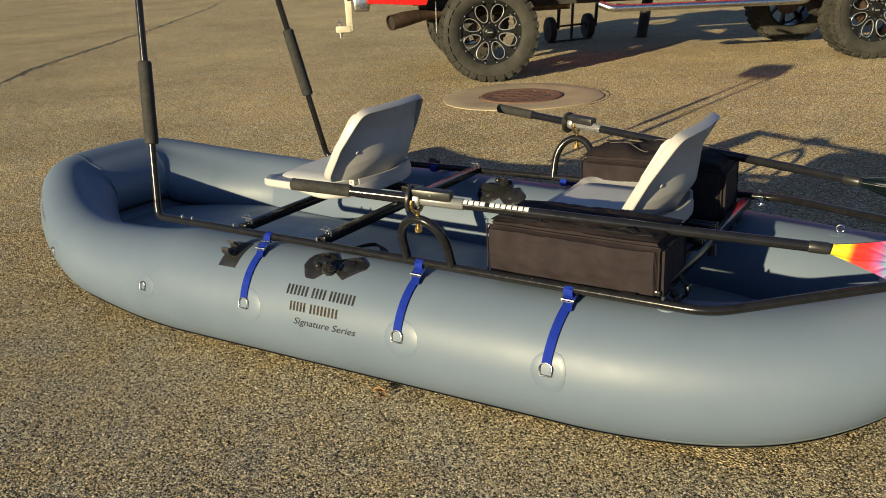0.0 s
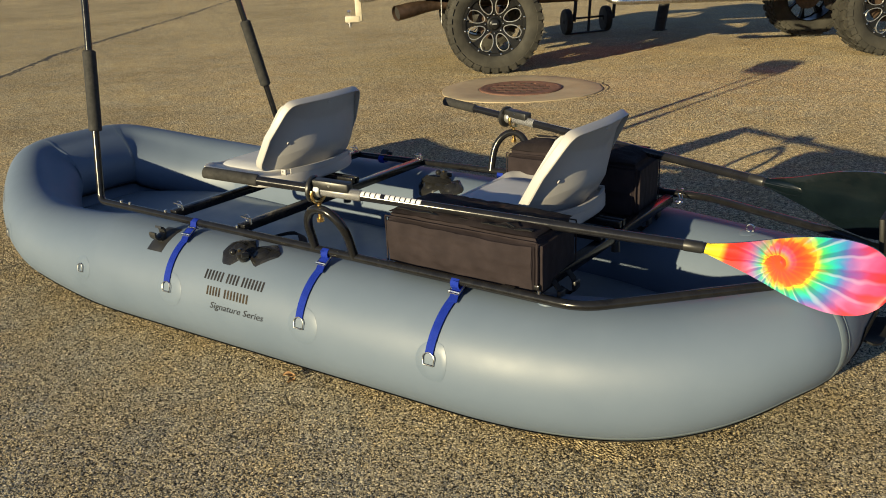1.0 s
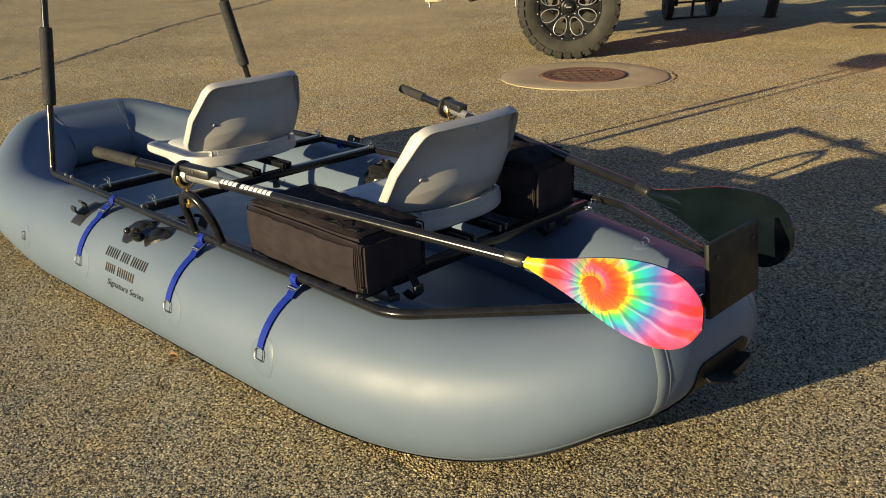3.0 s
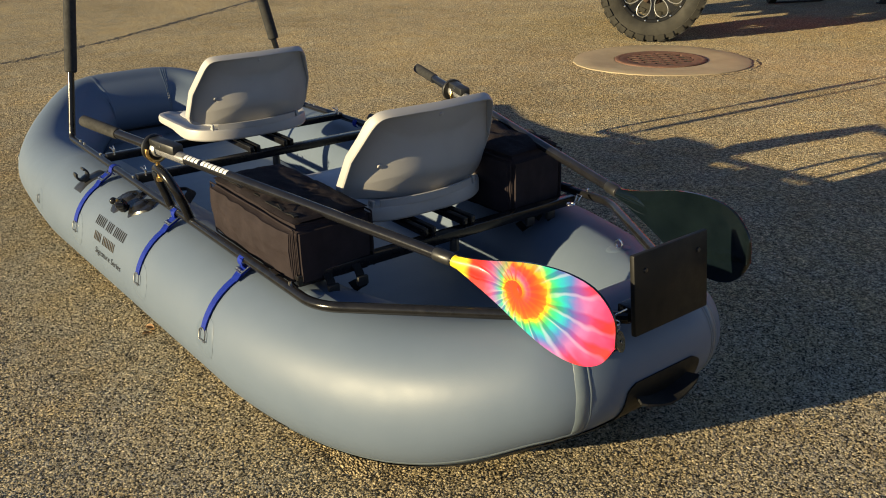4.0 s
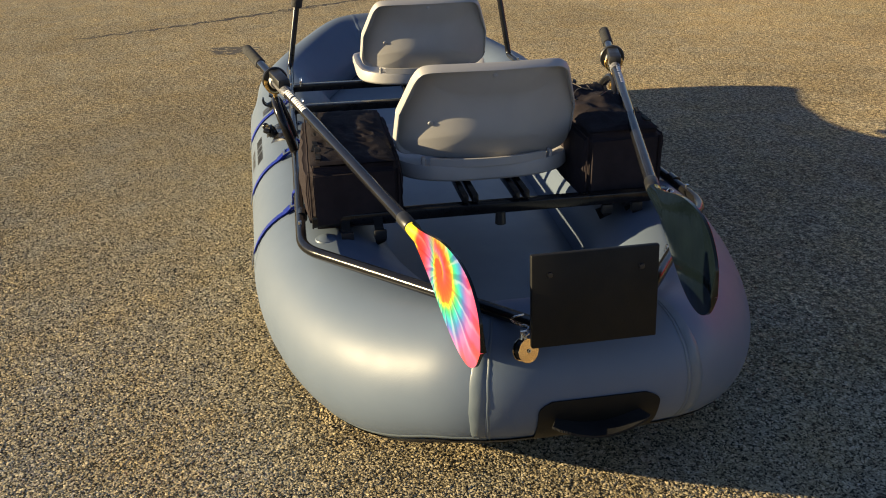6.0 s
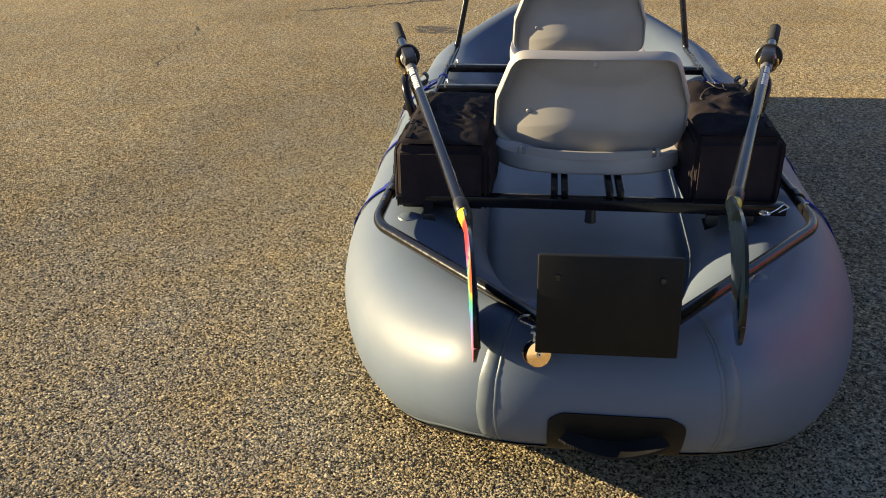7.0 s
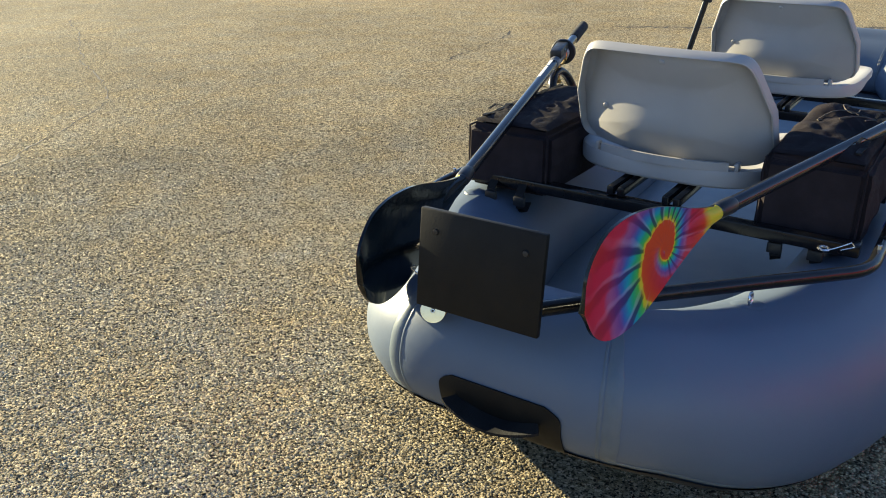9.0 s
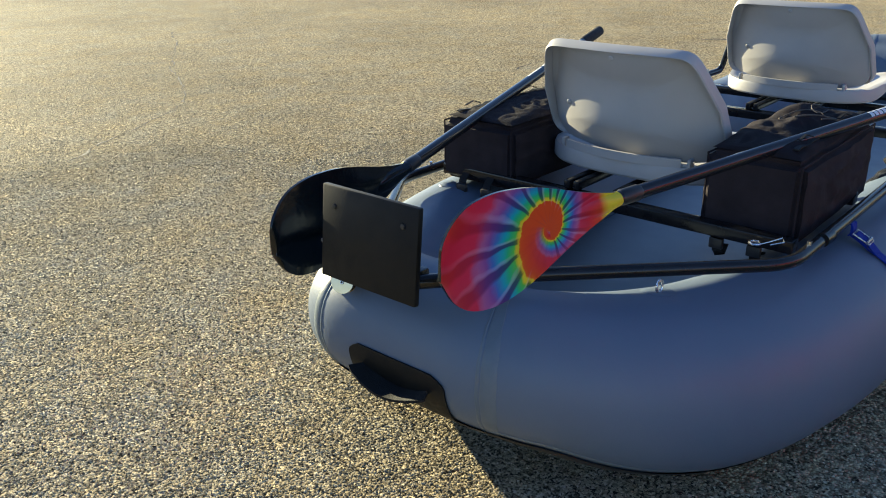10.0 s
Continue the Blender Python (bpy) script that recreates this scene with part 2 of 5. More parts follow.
M["cushion"] = Mat("grey_seat_pad", rough=0.6).vary((0.375, 0.382, 0.40), (0.43, 0.437, 0.455), 12.0, (0.5, 0.66), (300.0, 0.25, 0.001)).m


def cloth_mat(name, c1, c2, scale=900.0, rough=0.8):
    k = Mat(name, rough=rough, spec=0.12)
    k.color(k.ramp(k.noise(16.0, 5.0), [(0.3, c1), (0.7, c2)]))
    wv = k.node("ShaderNodeTexWave", Scale=scale / 6, Distortion=0.4)
    k.link(k.tc.outputs["Object"], wv.inputs["Vector"])
    h = k.math('ADD', k.math('MULTIPLY', wv.outputs["Fac"], 0.4), k.math('MULTIPLY', k.noise(28.0, 4.0), 1.6))
    k.bump(h, 0.5, 0.004)
    return k.m


M["cordura"] = cloth_mat("black_cordura", (0.021, 0.0160, 0.0180), (0.034, 0.026, 0.0285))
M["meshcloth"] = cloth_mat("black_mesh", (0.014, 0.011, 0.012), (0.026, 0.020, 0.022), 1500.0)
M["webbing"] = cloth_mat("blue_webbing", (0.009, 0.024, 0.24), (0.014, 0.036, 0.33), 1800.0, 0.55)
M["blackweb"] = cloth_mat("black_webbing", (0.012, 0.012, 0.013), (0.022, 0.022, 0.022), 1800.0, 0.6)
M["plastic"] = Mat("black_plastic", rough=0.4).vary((0.012, 0.012, 0.012), (0.022, 0.022, 0.022), 20.0, (0.32, 0.5), (300.0, 0.15, 0.0006)).m
M["hdpe"] = Mat("black_board_plastic", rough=0.5, spec=0.2).vary((0.008, 0.008, 0.0075), (0.012, 0.0115, 0.0105), 14.0, (0.42, 0.6), (240.0, 0.25, 0.0008)).m
M["shaft"] = Mat("black_shaft", rough=0.2, spec=0.4).vary((0.008, 0.008, 0.010), (0.014, 0.014, 0.016), 20.0, (0.13, 0.22)).m
M["carbon"] = Mat("gloss_black_blade", rough=0.15, spec=0.36).vary((0.002, 0.0042, 0.006), (0.004, 0.0075, 0.0095), 12.0, (0.11, 0.18), (11.0, 0.3, 0.006)).m
M["tiedye"] = tie_dye_mat("tie_dye_gel", 1.0, 0.42, 0.85)
M["tiedye_turned"] = tie_dye_mat("tie_dye_gel_turned", -1.0, 1.0, 0.0)
M["ink"] = Mat("black_print", rough=0.75, spec=0.08).vary((0.012, 0.012, 0.014), (0.03, 0.03, 0.035), 40.0).m
M["inkbrown"] = Mat("dark_brown_print", rough=0.75, spec=0.08).vary((0.02, 0.017, 0.014), (0.05, 0.038, 0.026), 60.0).m
M["gloss"] = Mat("gloss_black_plastic", rough=0.22, spec=0.35).vary((0.010, 0.010, 0.011), (0.018, 0.018, 0.018), 20.0, (0.18, 0.3), (200.0, 0.12, 0.0006)).m
M["inkgrey"] = Mat("grey_brown_print", rough=0.7, spec=0.1).vary((0.07, 0.06, 0.05), (0.14, 0.12, 0.10), 40.0).m
M["white"] = Mat("white_print", rough=0.5).vary((0.62, 0.62, 0.62), (0.74, 0.74, 0.74), 60.0).m


def weave_mat():
    k = Mat("braided_sleeve", rough=0.35)
    ch = k.node("ShaderNodeTexChecker", Scale=400.0)
    k.link(k.tc.outputs["Object"], ch.inputs["Vector"])
    k.color(k.mix(ch.outputs["Fac"], (0.02, 0.02, 0.022), (0.26, 0.26, 0.27)))
    return k.m


M["weave"] = weave_mat()
con = Mat("concrete_collar", rough=0.85)
con.vary((0.28, 0.225, 0.14), (0.38, 0.31, 0.195), 4.0, (0.75, 0.95), (90.0, 0.6, 0.004))
M["concrete"] = con.m
M["rust"] = Mat("rusty_iron", rough=0.8).vary((0.10, 0.050, 0.033), (0.17, 0.086, 0.056), 22.0, (0.65, 0.9), (120.0, 0.5, 0.003)).m
# near-black colour that stands in for the shade inside openings
M["hole"] = Mat("painted_hole_shade", rough=0.9).vary((0.01, 0.009, 0.008), (0.02, 0.018, 0.015), 8.0).m
M["crackseal"] = Mat("dark_crack_fill", rough=0.8).vary((0.03, 0.024, 0.018), (0.065, 0.052, 0.038), 14.0, (0.7, 0.9), (80.0, 0.5, 0.004)).m
M["tarfilm"] = Mat("tar_film", rough=0.8).vary((0.05, 0.042, 0.032), (0.12, 0.10, 0.072), 45.0, (0.7, 0.9), (90.0, 0.5, 0.004)).m
M["rubber"] = Mat("tyre_rubber", rough=0.8, spec=0.3).vary((0.022, 0.021, 0.018), (0.046, 0.043, 0.035), 7.0, (0.7, 0.92), (90.0, 0.4, 0.003)).m
M["rim"] = Mat("black_rim", rough=0.35, spec=0.3).vary((0.006, 0.006, 0.006), (0.012, 0.012, 0.012), 20.0, (0.28, 0.4)).m
M["milled"] = Mat("milled_aluminium", (0.6, 0.6, 0.6), 0.4, 0.8).vary((0.40, 0.40, 0.39), (0.54, 0.54, 0.53), 40.0, (0.36, 0.5)).m
M["red"] = Mat("red_car_paint", rough=0.25).vary((0.46, 0.010, 0.008), (0.52, 0.014, 0.010), 3.0, (0.18, 0.3)).m
M["red"].node_tree.nodes["Principled BSDF"].inputs["Coat Weight"].default_value = 0.6
M["under"] = Mat("chassis_black", rough=0.7).vary((0.012, 0.011, 0.010), (0.03, 0.027, 0.024), 9.0, (0.6, 0.85)).m
M["exhaust"] = Mat("burnt_exhaust", (0.2, 0.12, 0.08), 0.55, 0.6).vary((0.06, 0.038, 0.027), (0.14, 0.09, 0.06), 12.0, (0.45, 0.7)).m
M["ivory"] = Mat("cream_paint", rough=0.6).vary((0.40, 0.36, 0.27), (0.52, 0.47, 0.36), 18.0, (0.4, 0.6)).m
glass = Mat("tinted_glass", (0.02, 0.022, 0.024), 0.05)
glass.vary((0.016, 0.018, 0.02), (0.024, 0.026, 0.028), 2.0, (0.03, 0.08))
M["glass"] = glass.m
M["leaf"] = Mat("dry_leaf", rough=0.7).vary((0.20, 0.10, 0.035), (0.33, 0.19, 0.07), 60.0, (0.6, 0.8)).m
M["lamp_red"] = Mat("red_lens", rough=0.15).vary((0.3, 0.01, 0.008), (0.36, 0.014, 0.01), 8.0).m


# ---------------------------------------------------------------- mesh helpers
def finish(bm, name, angle=38):
    bmesh.ops.recalc_face_normals(bm, faces=bm.faces)
    me = bpy.data.meshes.new(name)
    bm.to_mesh(me)
    bm.free()
    me.polygons.foreach_set("use_smooth", [True] * len(me.polygons))
    me.set_sharp_from_angle(angle=radians(angle))
    return me


IN_WORLD = set()


def thing(name, label, category, at=(0, 0, 0), m=None, group="", kind=""):
    """The Empty at a thing's base; parts are given in the thing's own frame when m is set, else in the world's."""
    ob = new(name)
    ob.empty_display_size = 0.05
    ob.matrix_basis = m if m is not None else Matrix.Translation(at)
    if m is None:
        IN_WORLD.add(ob.name)
    return tagged(ob, label, category, group, kind)


def part(name, bm, mat, parent, label="", angle=38):
    """One bmesh as one mesh object under a thing or a part."""
    me = finish(bm, name, angle) if isinstance(bm, bmesh.types.BMesh) else bm
    if isinstance(mat, (list, tuple)):
        for x in mat:
            me.materials.append(M[x])
    else:
        me.materials.append(M[mat])
    ob = new(name, me)
    top = parent
    while top.parent:
        top = top.parent
    if top.name in IN_WORLD:
        me.transform(top.matrix_basis.inverted())
    ob.parent = parent
    if label:
        ob["label"] = label
    return ob


def solid(name, bm, mat, label, category, group="", kind="", angle=38):
    """A thing that is one mesh, with its origin at its base."""
    me = finish(bm, name, angle)
    me.materials.append(M[mat])
    vs = [v.co for v in me.vertices]
    base = Vector((sum(v.x for v in vs) / len(vs), sum(v.y for v in vs) / len(vs), min(v.z for v in vs)))
    me.transform(Matrix.Translation(-base))
    ob = new(name, me)
    ob.location = base
    return tagged(ob, label, category, group, kind)


def smooth_path(pts, radius=0.05, n=6):
    """A polyline whose corners are rounded."""
    pts = [Vector(p) for p in pts]
    out = [pts[0]]
    for a, b, c in zip(pts, pts[1:], pts[2:]):
        r = min(radius, (a - b).length * 0.45, (c - b).length * 0.45)
        p, q = b + (a - b).normalized() * r, b + (c - b).normalized() * r
        for i in range(n + 1):
            s = i / n
            out.append(p * (1 - s) ** 2 + b * 2 * s * (1 - s) + q * s * s)
    out.append(pts[-1])
    return out


def sweep(bm, pts, r, seg=12, cap=True, closed=False, flat=None):
    """A tube along points; r a number or a list; flat=(w, h, up) makes a strap section instead."""
    pts = [Vector(p) for p in pts]
    n = len(pts)
    rr = r if isinstance(r, (list, tuple)) else [r] * n
    rings, nor = [], None
    for i, p in enumerate(pts):
        if closed:
            t = (pts[(i + 1) % n] - pts[i - 1]).normalized()
        else:
            t = (pts[min(i + 1, n - 1)] - pts[max(i - 1, 0)]).normalized()
        if flat:
            up = Vector(flat[2]) if not callable(flat[2]) else flat[2](i, p)
            side = t.cross(up).normalized()
            up = side.cross(t).normalized()
            w, h = flat[0] / 2, flat[1] / 2
            ring = [bm.verts.new(p + side * a * w + up * b * h) for a, b in ((-1, -1), (1, -1), (1, 1), (-1, 1))]
        else:
            if nor is None:
                nor = t.orthogonal().normalized()
            nor = (nor - t * nor.dot(t)).normalized()
            bi = t.cross(nor)
            ring = [bm.verts.new(p + (nor * math.cos(2 * math.pi * k / seg) + bi * math.sin(2 * math.pi * k / seg)) * rr[i]) for k in range(seg)]
        rings.append(ring)
    m = len(rings[0])
    for i in range(n if closed else n - 1):
        a, b = rings[i], rings[(i + 1) % n]
        for k in range(m):
            bm.faces.new((a[k], a[(k + 1) % m], b[(k + 1) % m], b[k]))
    if cap and not closed:
        bm.faces.new(rings[0])
        bm.faces.new(list(reversed(rings[-1])))
    return bm


def tube(pts, r, seg=12, **kw):
    return sweep(bmesh.new(), pts, r, seg, **kw)


def strap(pts, w, h, up):
    return sweep(bmesh.new(), pts, 1, flat=(w, h, up))


def box(size, at=(0, 0, 0), bevel=0.004, seg=2, m=None, bm=None):
    bm = bm or bmesh.new()
    mm = (m or Matrix()) @ Matrix.Translation(at) @ Matrix.Diagonal((*size, 1))
    vs = bmesh.ops.create_cube(bm, size=1.0, matrix=mm)["verts"]
    if bevel:
        es = list({e for v in vs for e in v.link_edges})
        bmesh.ops.bevel(bm, geom=es, offset=bevel, segments=seg, affect='EDGES', profile=0.5)
    return bm


def lathe(profile, seg=32, axis='Z', m=None, bm=None, closed=False):
    """Turn (radius, height) pairs round an axis."""
    bm = bm or bmesh.new()
    rings = []
    for r, h in profile:
        ring = []
        for k in range(seg):
            a = 2 * math.pi * k / seg
            v = Vector((r * math.cos(a), r * math.sin(a), h))
            if axis == 'Y':
                v = Vector((v.x, v.z, v.y))
            if axis == 'X':
                v = Vector((v.z, v.x, v.y))
            ring.append(bm.verts.new((m @ v) if m else v))
        rings.append(ring)
    n = len(rings)
    for i in range(n if closed else n - 1):
        a, b = rings[i], rings[(i + 1) % n]
        for k in range(seg):
            bm.faces.new((a[k], a[(k + 1) % seg], b[(k + 1) % seg], b[k]))
    if not closed:
        for ring in (rings[0], rings[-1]):
            bm.faces.new(ring)
    return bm


def grid_mesh(f, nu, nv, bm=None, close_u=False):
    bm = bm or bmesh.new()
    g = [[bm.verts.new(f(i, j)) for j in range(nv)] for i in range(nu)]
    for i in range(nu if close_u else nu - 1):
        for j in range(nv - 1):
            a, b = g[i], g[(i + 1) % nu]
            bm.faces.new((a[j], b[j], b[j + 1], a[j + 1]))
    return bm


def thicken(bm, t):
    bmesh.ops.recalc_face_normals(bm, faces=bm.faces)
    bmesh.ops.solidify(bm, geom=bm.faces[:], thickness=t)
    return bm


def frame_of(d, up):
    """A matrix whose X runs along d and whose Z is nearest to up."""
    x = Vector(d).normalized()
    y = Vector(up).cross(x).normalized()
    z = x.cross(y)
    return Matrix((x, y, z)).transposed().to_4x4()


# ---------------------------------------------------------------- ground
bm = bmesh.new()
bmesh.ops.create_grid(bm, x_segments=60, y_segments=60, size=60.0)
for v in bm.verts:
    v.co.x = math.copysign(abs(v.co.x / 60) ** 2.2 * 900, v.co.x)
    v.co.y = math.copysign(abs(v.co.y / 60) ** 2.2 * 900, v.co.y)
me = finish(bm, "ground")
me.materials.append(M["asphalt"])
ground = tagged(new("ground", me), "worn tan chip-seal asphalt lot with loose gravel texture", "ground", kind="structure")


# ---------------------------------------------------------------- raft hull
YC, R0, XS, LS, NS, CUT_S = 0.469, 0.186, 0.404, 0.866, 1.80, 0.185
XB, LB, NB, CUT_B = -1.512, 0.794, 1.45, 0.190
RISE, XR, RB, RISE_S, POW_S, RS = 0.281, -1.044, 0.090, 0.174, 4.066, 0.054
YOFF, Z0, TAPER = 0.046, 0.005, 0.093
LE_S = LS * (1 - (CUT_S / YC) ** NS) ** (1 / NS)
LE_B = LB * (1 - (CUT_B / YC) ** NB) ** (1 / NB)


def section(x):
    """Height of the tube's centre and its radius at x; both ends turn up and grow thinner."""
    kb = min(max((XR - x) / (XR - (XB - LE_B)), 0), 1)
    ks = min(max((x - XS) / LE_S, 0), 1)
    rad = R0 - RB * kb - RS * ks ** POW_S
    return Z0 + rad + RISE * kb ** 2 + RISE_S * ks ** POW_S, rad


def end_curve(x0, length, power, cut, sgn, n=30):
    """One end in plan, from the near side to the far side: round quarters and a straight mitred middle."""
    a_cut = math.asin((cut / YC) ** (power / 2))
    ys = [YC * math.sin(math.pi / 2 + (a_cut - math.pi / 2) * k / n) ** (2 / power) for k in range(n + 1)]
    quarter = [(x0 + sgn * length * max(1 - (y / YC) ** power, 0) ** (1 / power), y) for y in ys]
    xm = quarter[-1][0]
    flat = [(xm, cut * (1 - 2 * k / 12)) for k in range(13)]
    return [(x, -y) for x, y in quarter[:-1]] + [(x, -y) for x, y in flat] + list(reversed(quarter[:-1]))


def centre_line(n_side=40):
    """Closed list of (point, outward normal, radius) round the hull, from the stern's near corner."""
    pts = end_curve(XS, LS, NS, CUT_S, 1)
    pts += [(XS + (XB - XS) * i / n_side, YC) for i in range(1, n_side)]
    pts += [(x, -y) for x, y in end_curve(XB, LB, NB, CUT_B, -1)]
    pts += [(XB + (XS - XB) * i / n_side, -YC) for i in range(1, n_side)]
    raw = []
    for x, y in pts:
        z, r = section(x)
        raw.append((Vector((x, y * (1 - TAPER * x) + YOFF, z)), r))
    n = len(raw)
    # the ends' corners are blown round, the bow's more than the stern's
    for _ in range(3):
        raw = [(raw[i - 1][0] * 0.25 + p * 0.5 + raw[(i + 1) % n][0] * 0.25, r) if p.x > XS + 0.5 else (p, r) for i, (p, r) in enumerate(raw)]
    for _ in range(10):
        raw = [(raw[i - 1][0] * 0.25 + p * 0.5 + raw[(i + 1) % n][0] * 0.25, r) if p.x < XB - 0.35 else (p, r) for i, (p, r) in enumerate(raw)]
    out = []
    for i, (p, r) in enumerate(raw):
        a, b = (raw[(i + 1) % n][0] - p).to_2d().normalized(), (p - raw[i - 1][0]).to_2d().normalized()
        t = (a + b).normalized()
        out.append((p, Vector((t.y, -t.x, 0)) / max(t.dot(a), 0.9), r))     # mitred where two panels meet
    return out


LINE = centre_line()
NL = len(LINE)


def fullness(p, phi):
    """How far the tube stands out past its radius: the bow is fuller low on its inside."""
    kb = min(max((XR - p.x) / (XR - (XB - LE_B)), 0), 1)
    return 0.13 * kb ** 1.3 * max(0.0, math.cos(phi - radians(222))) ** 2


def line_at(s):
    """Point, normal and radius at a share s of the hull's round."""
    f = (s % 1.0) * NL
    i = int(f)
    w = f - i
    a, b = LINE[i % NL], LINE[(i + 1) % NL]
    return a[0].lerp(b[0], w), a[1].lerp(b[1], w), a[2] * (1 - w) + b[2] * w


def skin(s, phi, off=0.0):
    p, n, r = line_at(s)
    return p + (n * math.cos(phi) + Vector((0, 0, math.sin(phi)))) * (r + off + fullness(p, phi))


def share_of(x, side):
    """The share of the round at which the tube of that side (-1 near, +1 far) passes x."""
    best = min(range(NL), key=lambda i: abs(LINE[i][0].x - x) + (10 if (LINE[i][0].y - YOFF) * side < 0 else 0))
    j = best + 1 if abs(LINE[(best + 1) % NL][0].x - x) < abs(LINE[best - 1][0].x - x) else best - 1
    xa, xb = LINE[best][0].x, LINE[j % NL][0].x
    w = 0 if abs(xb - xa) < 1e-6 else (x - xa) / (xb - xa)
    return ((best + w * (j - best)) / NL) % 1.0


def on_tube(x, deg, side=-1, off=0.0):
    return skin(share_of(x, side), radians(deg), off)


raft = thing("inflatable_raft", "grey inflatable pontoon raft with rounded upturned ends, on the asphalt", "raft", (0, YOFF, 0))
SEG = 44
tube_bm = grid_mesh(lambda i, j: LINE[i][0] + (LINE[i][1] * math.cos(2 * math.pi * j / SEG) + Vector((0, 0, math.sin(2 * math.pi * j / SEG)))) * (LINE[i][2] + fullness(LINE[i][0], 2 * math.pi * j / SEG)),
                    NL, SEG + 1, close_u=True)
bmesh.ops.remove_doubles(tube_bm, verts=tube_bm.verts[:], dist=1e-5)
part("air_tube", tube_bm, "pvc", raft, "smooth grey coated-fabric air tube", 40)

# black chafe skin under the tube
def skin_edge(p):
    """Angle at which the black skin ends on the outside; it climbs round the stern."""
    ks = min(max((p.x - XS) / LE_S, 0), 1)
    return -49 + 8 * ks ** 4


def bottom_point(i, j):
    p, n, r = LINE[i]
    a = radians(-134 + (134 + skin_edge(p)) * j / 16)
    return p + (n * math.cos(a) + Vector((0, 0, math.sin(a)))) * (r + 0.0035 + fullness(p, a))


bot = grid_mesh(bottom_point, NL, 17, close_u=True)
part("bottom_skin", bot, "bottom", raft, "black bottom fabric")


FLOOR_Z = 0.172


def floor_edge(k, n, inset=0.0):
    """A point of the floor's outline: it follows the inside of the tube."""
    p, nn, r = line_at(k / n)
    kb = min(max((XR - p.x) / (XR - (XB - LE_B)), 0), 1)
    return p - nn * (r * 0.93 + 0.07 * kb + inset)


def floor_panel():
    bm = bmesh.new()
    n = 90
    rings = []
    for inset, z in ((0.012, -0.10), (0.0, -0.085), (0.0, -0.03), (0.008, -0.010), (0.03, -0.003), (0.06, 0.0)):
        ring = []
        for k in range(n):
            q = floor_edge(k, n, inset)
            ring.append(bm.verts.new((q.x, q.y, FLOOR_Z + z)))
        rings.append(ring)
    for a, b in zip(rings, rings[1:]):
        for k in range(n):
            bm.faces.new((a[k], a[(k + 1) % n], b[(k + 1) % n], b[k]))
    cx = sum(v.co.x for v in rings[-1]) / n
    prev = rings[-1]
    for q in (0.9, 0.75, 0.6, 0.4, 0.2, 0.0):
        ring = [bm.verts.new((cx + (v.co.x - cx) * (0.3 + q * 0.7), YOFF + (v.co.y - YOFF) * q, FLOOR_Z + 0.004 * (1 - q))) for v in rings[-1]]
        for k in range(n):
            bm.faces.new((prev[k], prev[(k + 1) % n], ring[(k + 1) % n], ring[k]))
        prev = ring
    bm.faces.new(rings[0])
    return bm


part("inflated_floor", floor_panel(), "floor_pvc", raft, "grey inflated drop-stitch floor panel", 50)


def floor_skirt():
    """The fabric that joins the floor's edge to the underside of the tube."""
    n = 90

    def f(k, j):
        a = floor_edge(k, n, -0.004) * 1.0
        a.z = FLOOR_Z - 0.05
        b = skin(k / n, radians(236), -0.004)
        q = a.lerp(b, j / 4)
        return q - line_at(k / n)[1] * (0.02 * math.sin(math.pi * j / 4))
    return grid_mesh(f, n, 5, close_u=True)


part("floor_skirt", floor_skirt(), "pvc", raft, "grey fabric skirt between floor and tube")


def shift(i, metres):
    """The share of the round that lies so many metres past line point i."""
    j = i + 1 if metres > 0 else i - 1
    step = (skin(j / NL, 0.0) - skin(i / NL, 0.0)).length
    return (i + metres / step) / NL


def seam_band(i, m0, m1, off=0.0012, a0=-70, a1=250, mat="seam"):
    """A lap of tape round the tube, from m0 to m1 metres past line point i."""
    n = 48
    bm = bmesh.new()
    rows = []
    for k in range(n + 1):
        a = radians(a0 + (a1 - a0) * k / n)
        w = 0.0006 * math.sin(k * 1.7)
        cols = [(m0 - 0.0015, 0.0002), (m0, off)] + ([(0.0, off)] if m0 < 0 < m1 else []) + [(m1, off), (m1 + 0.0015, 0.0002)]
        rows.append([bm.verts.new(skin(shift(i, m + w), a, o)) for m, o in cols])
    for a, b in zip(rows, rows[1:]):
        for j in range(len(a) - 1):
            bm.faces.new((a[j], a[j + 1], b[j + 1], b[j]))
    return part("seam_tape", bm, mat, raft, "lap-seam tape round the tube")


XE_B = XB - LE_B
I_S = list(range(30, 43))
I_B = [i for i in range(NL) if abs(LINE[i][0].x - XE_B) < 0.012]
for i in (min(I_S), max(I_S)):
    seam_band(i, -0.013, 0.013)
    seam_band(i, 0.0185 if i == min(I_S) else -0.022, 0.0215 if i == min(I_S) else -0.019, 0.0012)
# the bow's seams lie flat: thin glue lines at the far corner, a flush lap at the near one
for m0 in (-0.022, -0.004, 0.014):
    seam_band(min(I_B), m0, m0 + 0.005, 0.0008)
seam_band(max(I_B), -0.013, 0.013, 0.0005, mat="pvc")
# lap of the bottom skin along the stern
for i0, i1 in ((8, min(I_S)), (max(I_S), max(I_S) + 22)):
    bm = bmesh.new()
    rows = []
    for i in range(i0, i1 + 1):
        rows.append([bm.verts.new(skin(i / NL, radians(skin_edge(LINE[i % NL][0]) + a), o)) for a, o in ((1, 0.0002), (2, 0.0016), (5.5, 0.0016), (6.5, 0.0002))])
    for a, b in zip(rows, rows[1:]):
        for j in range(3):
            bm.faces.new((a[j], a[j + 1], b[j + 1], b[j]))
    part("seam_tape", bm, "seam", raft)


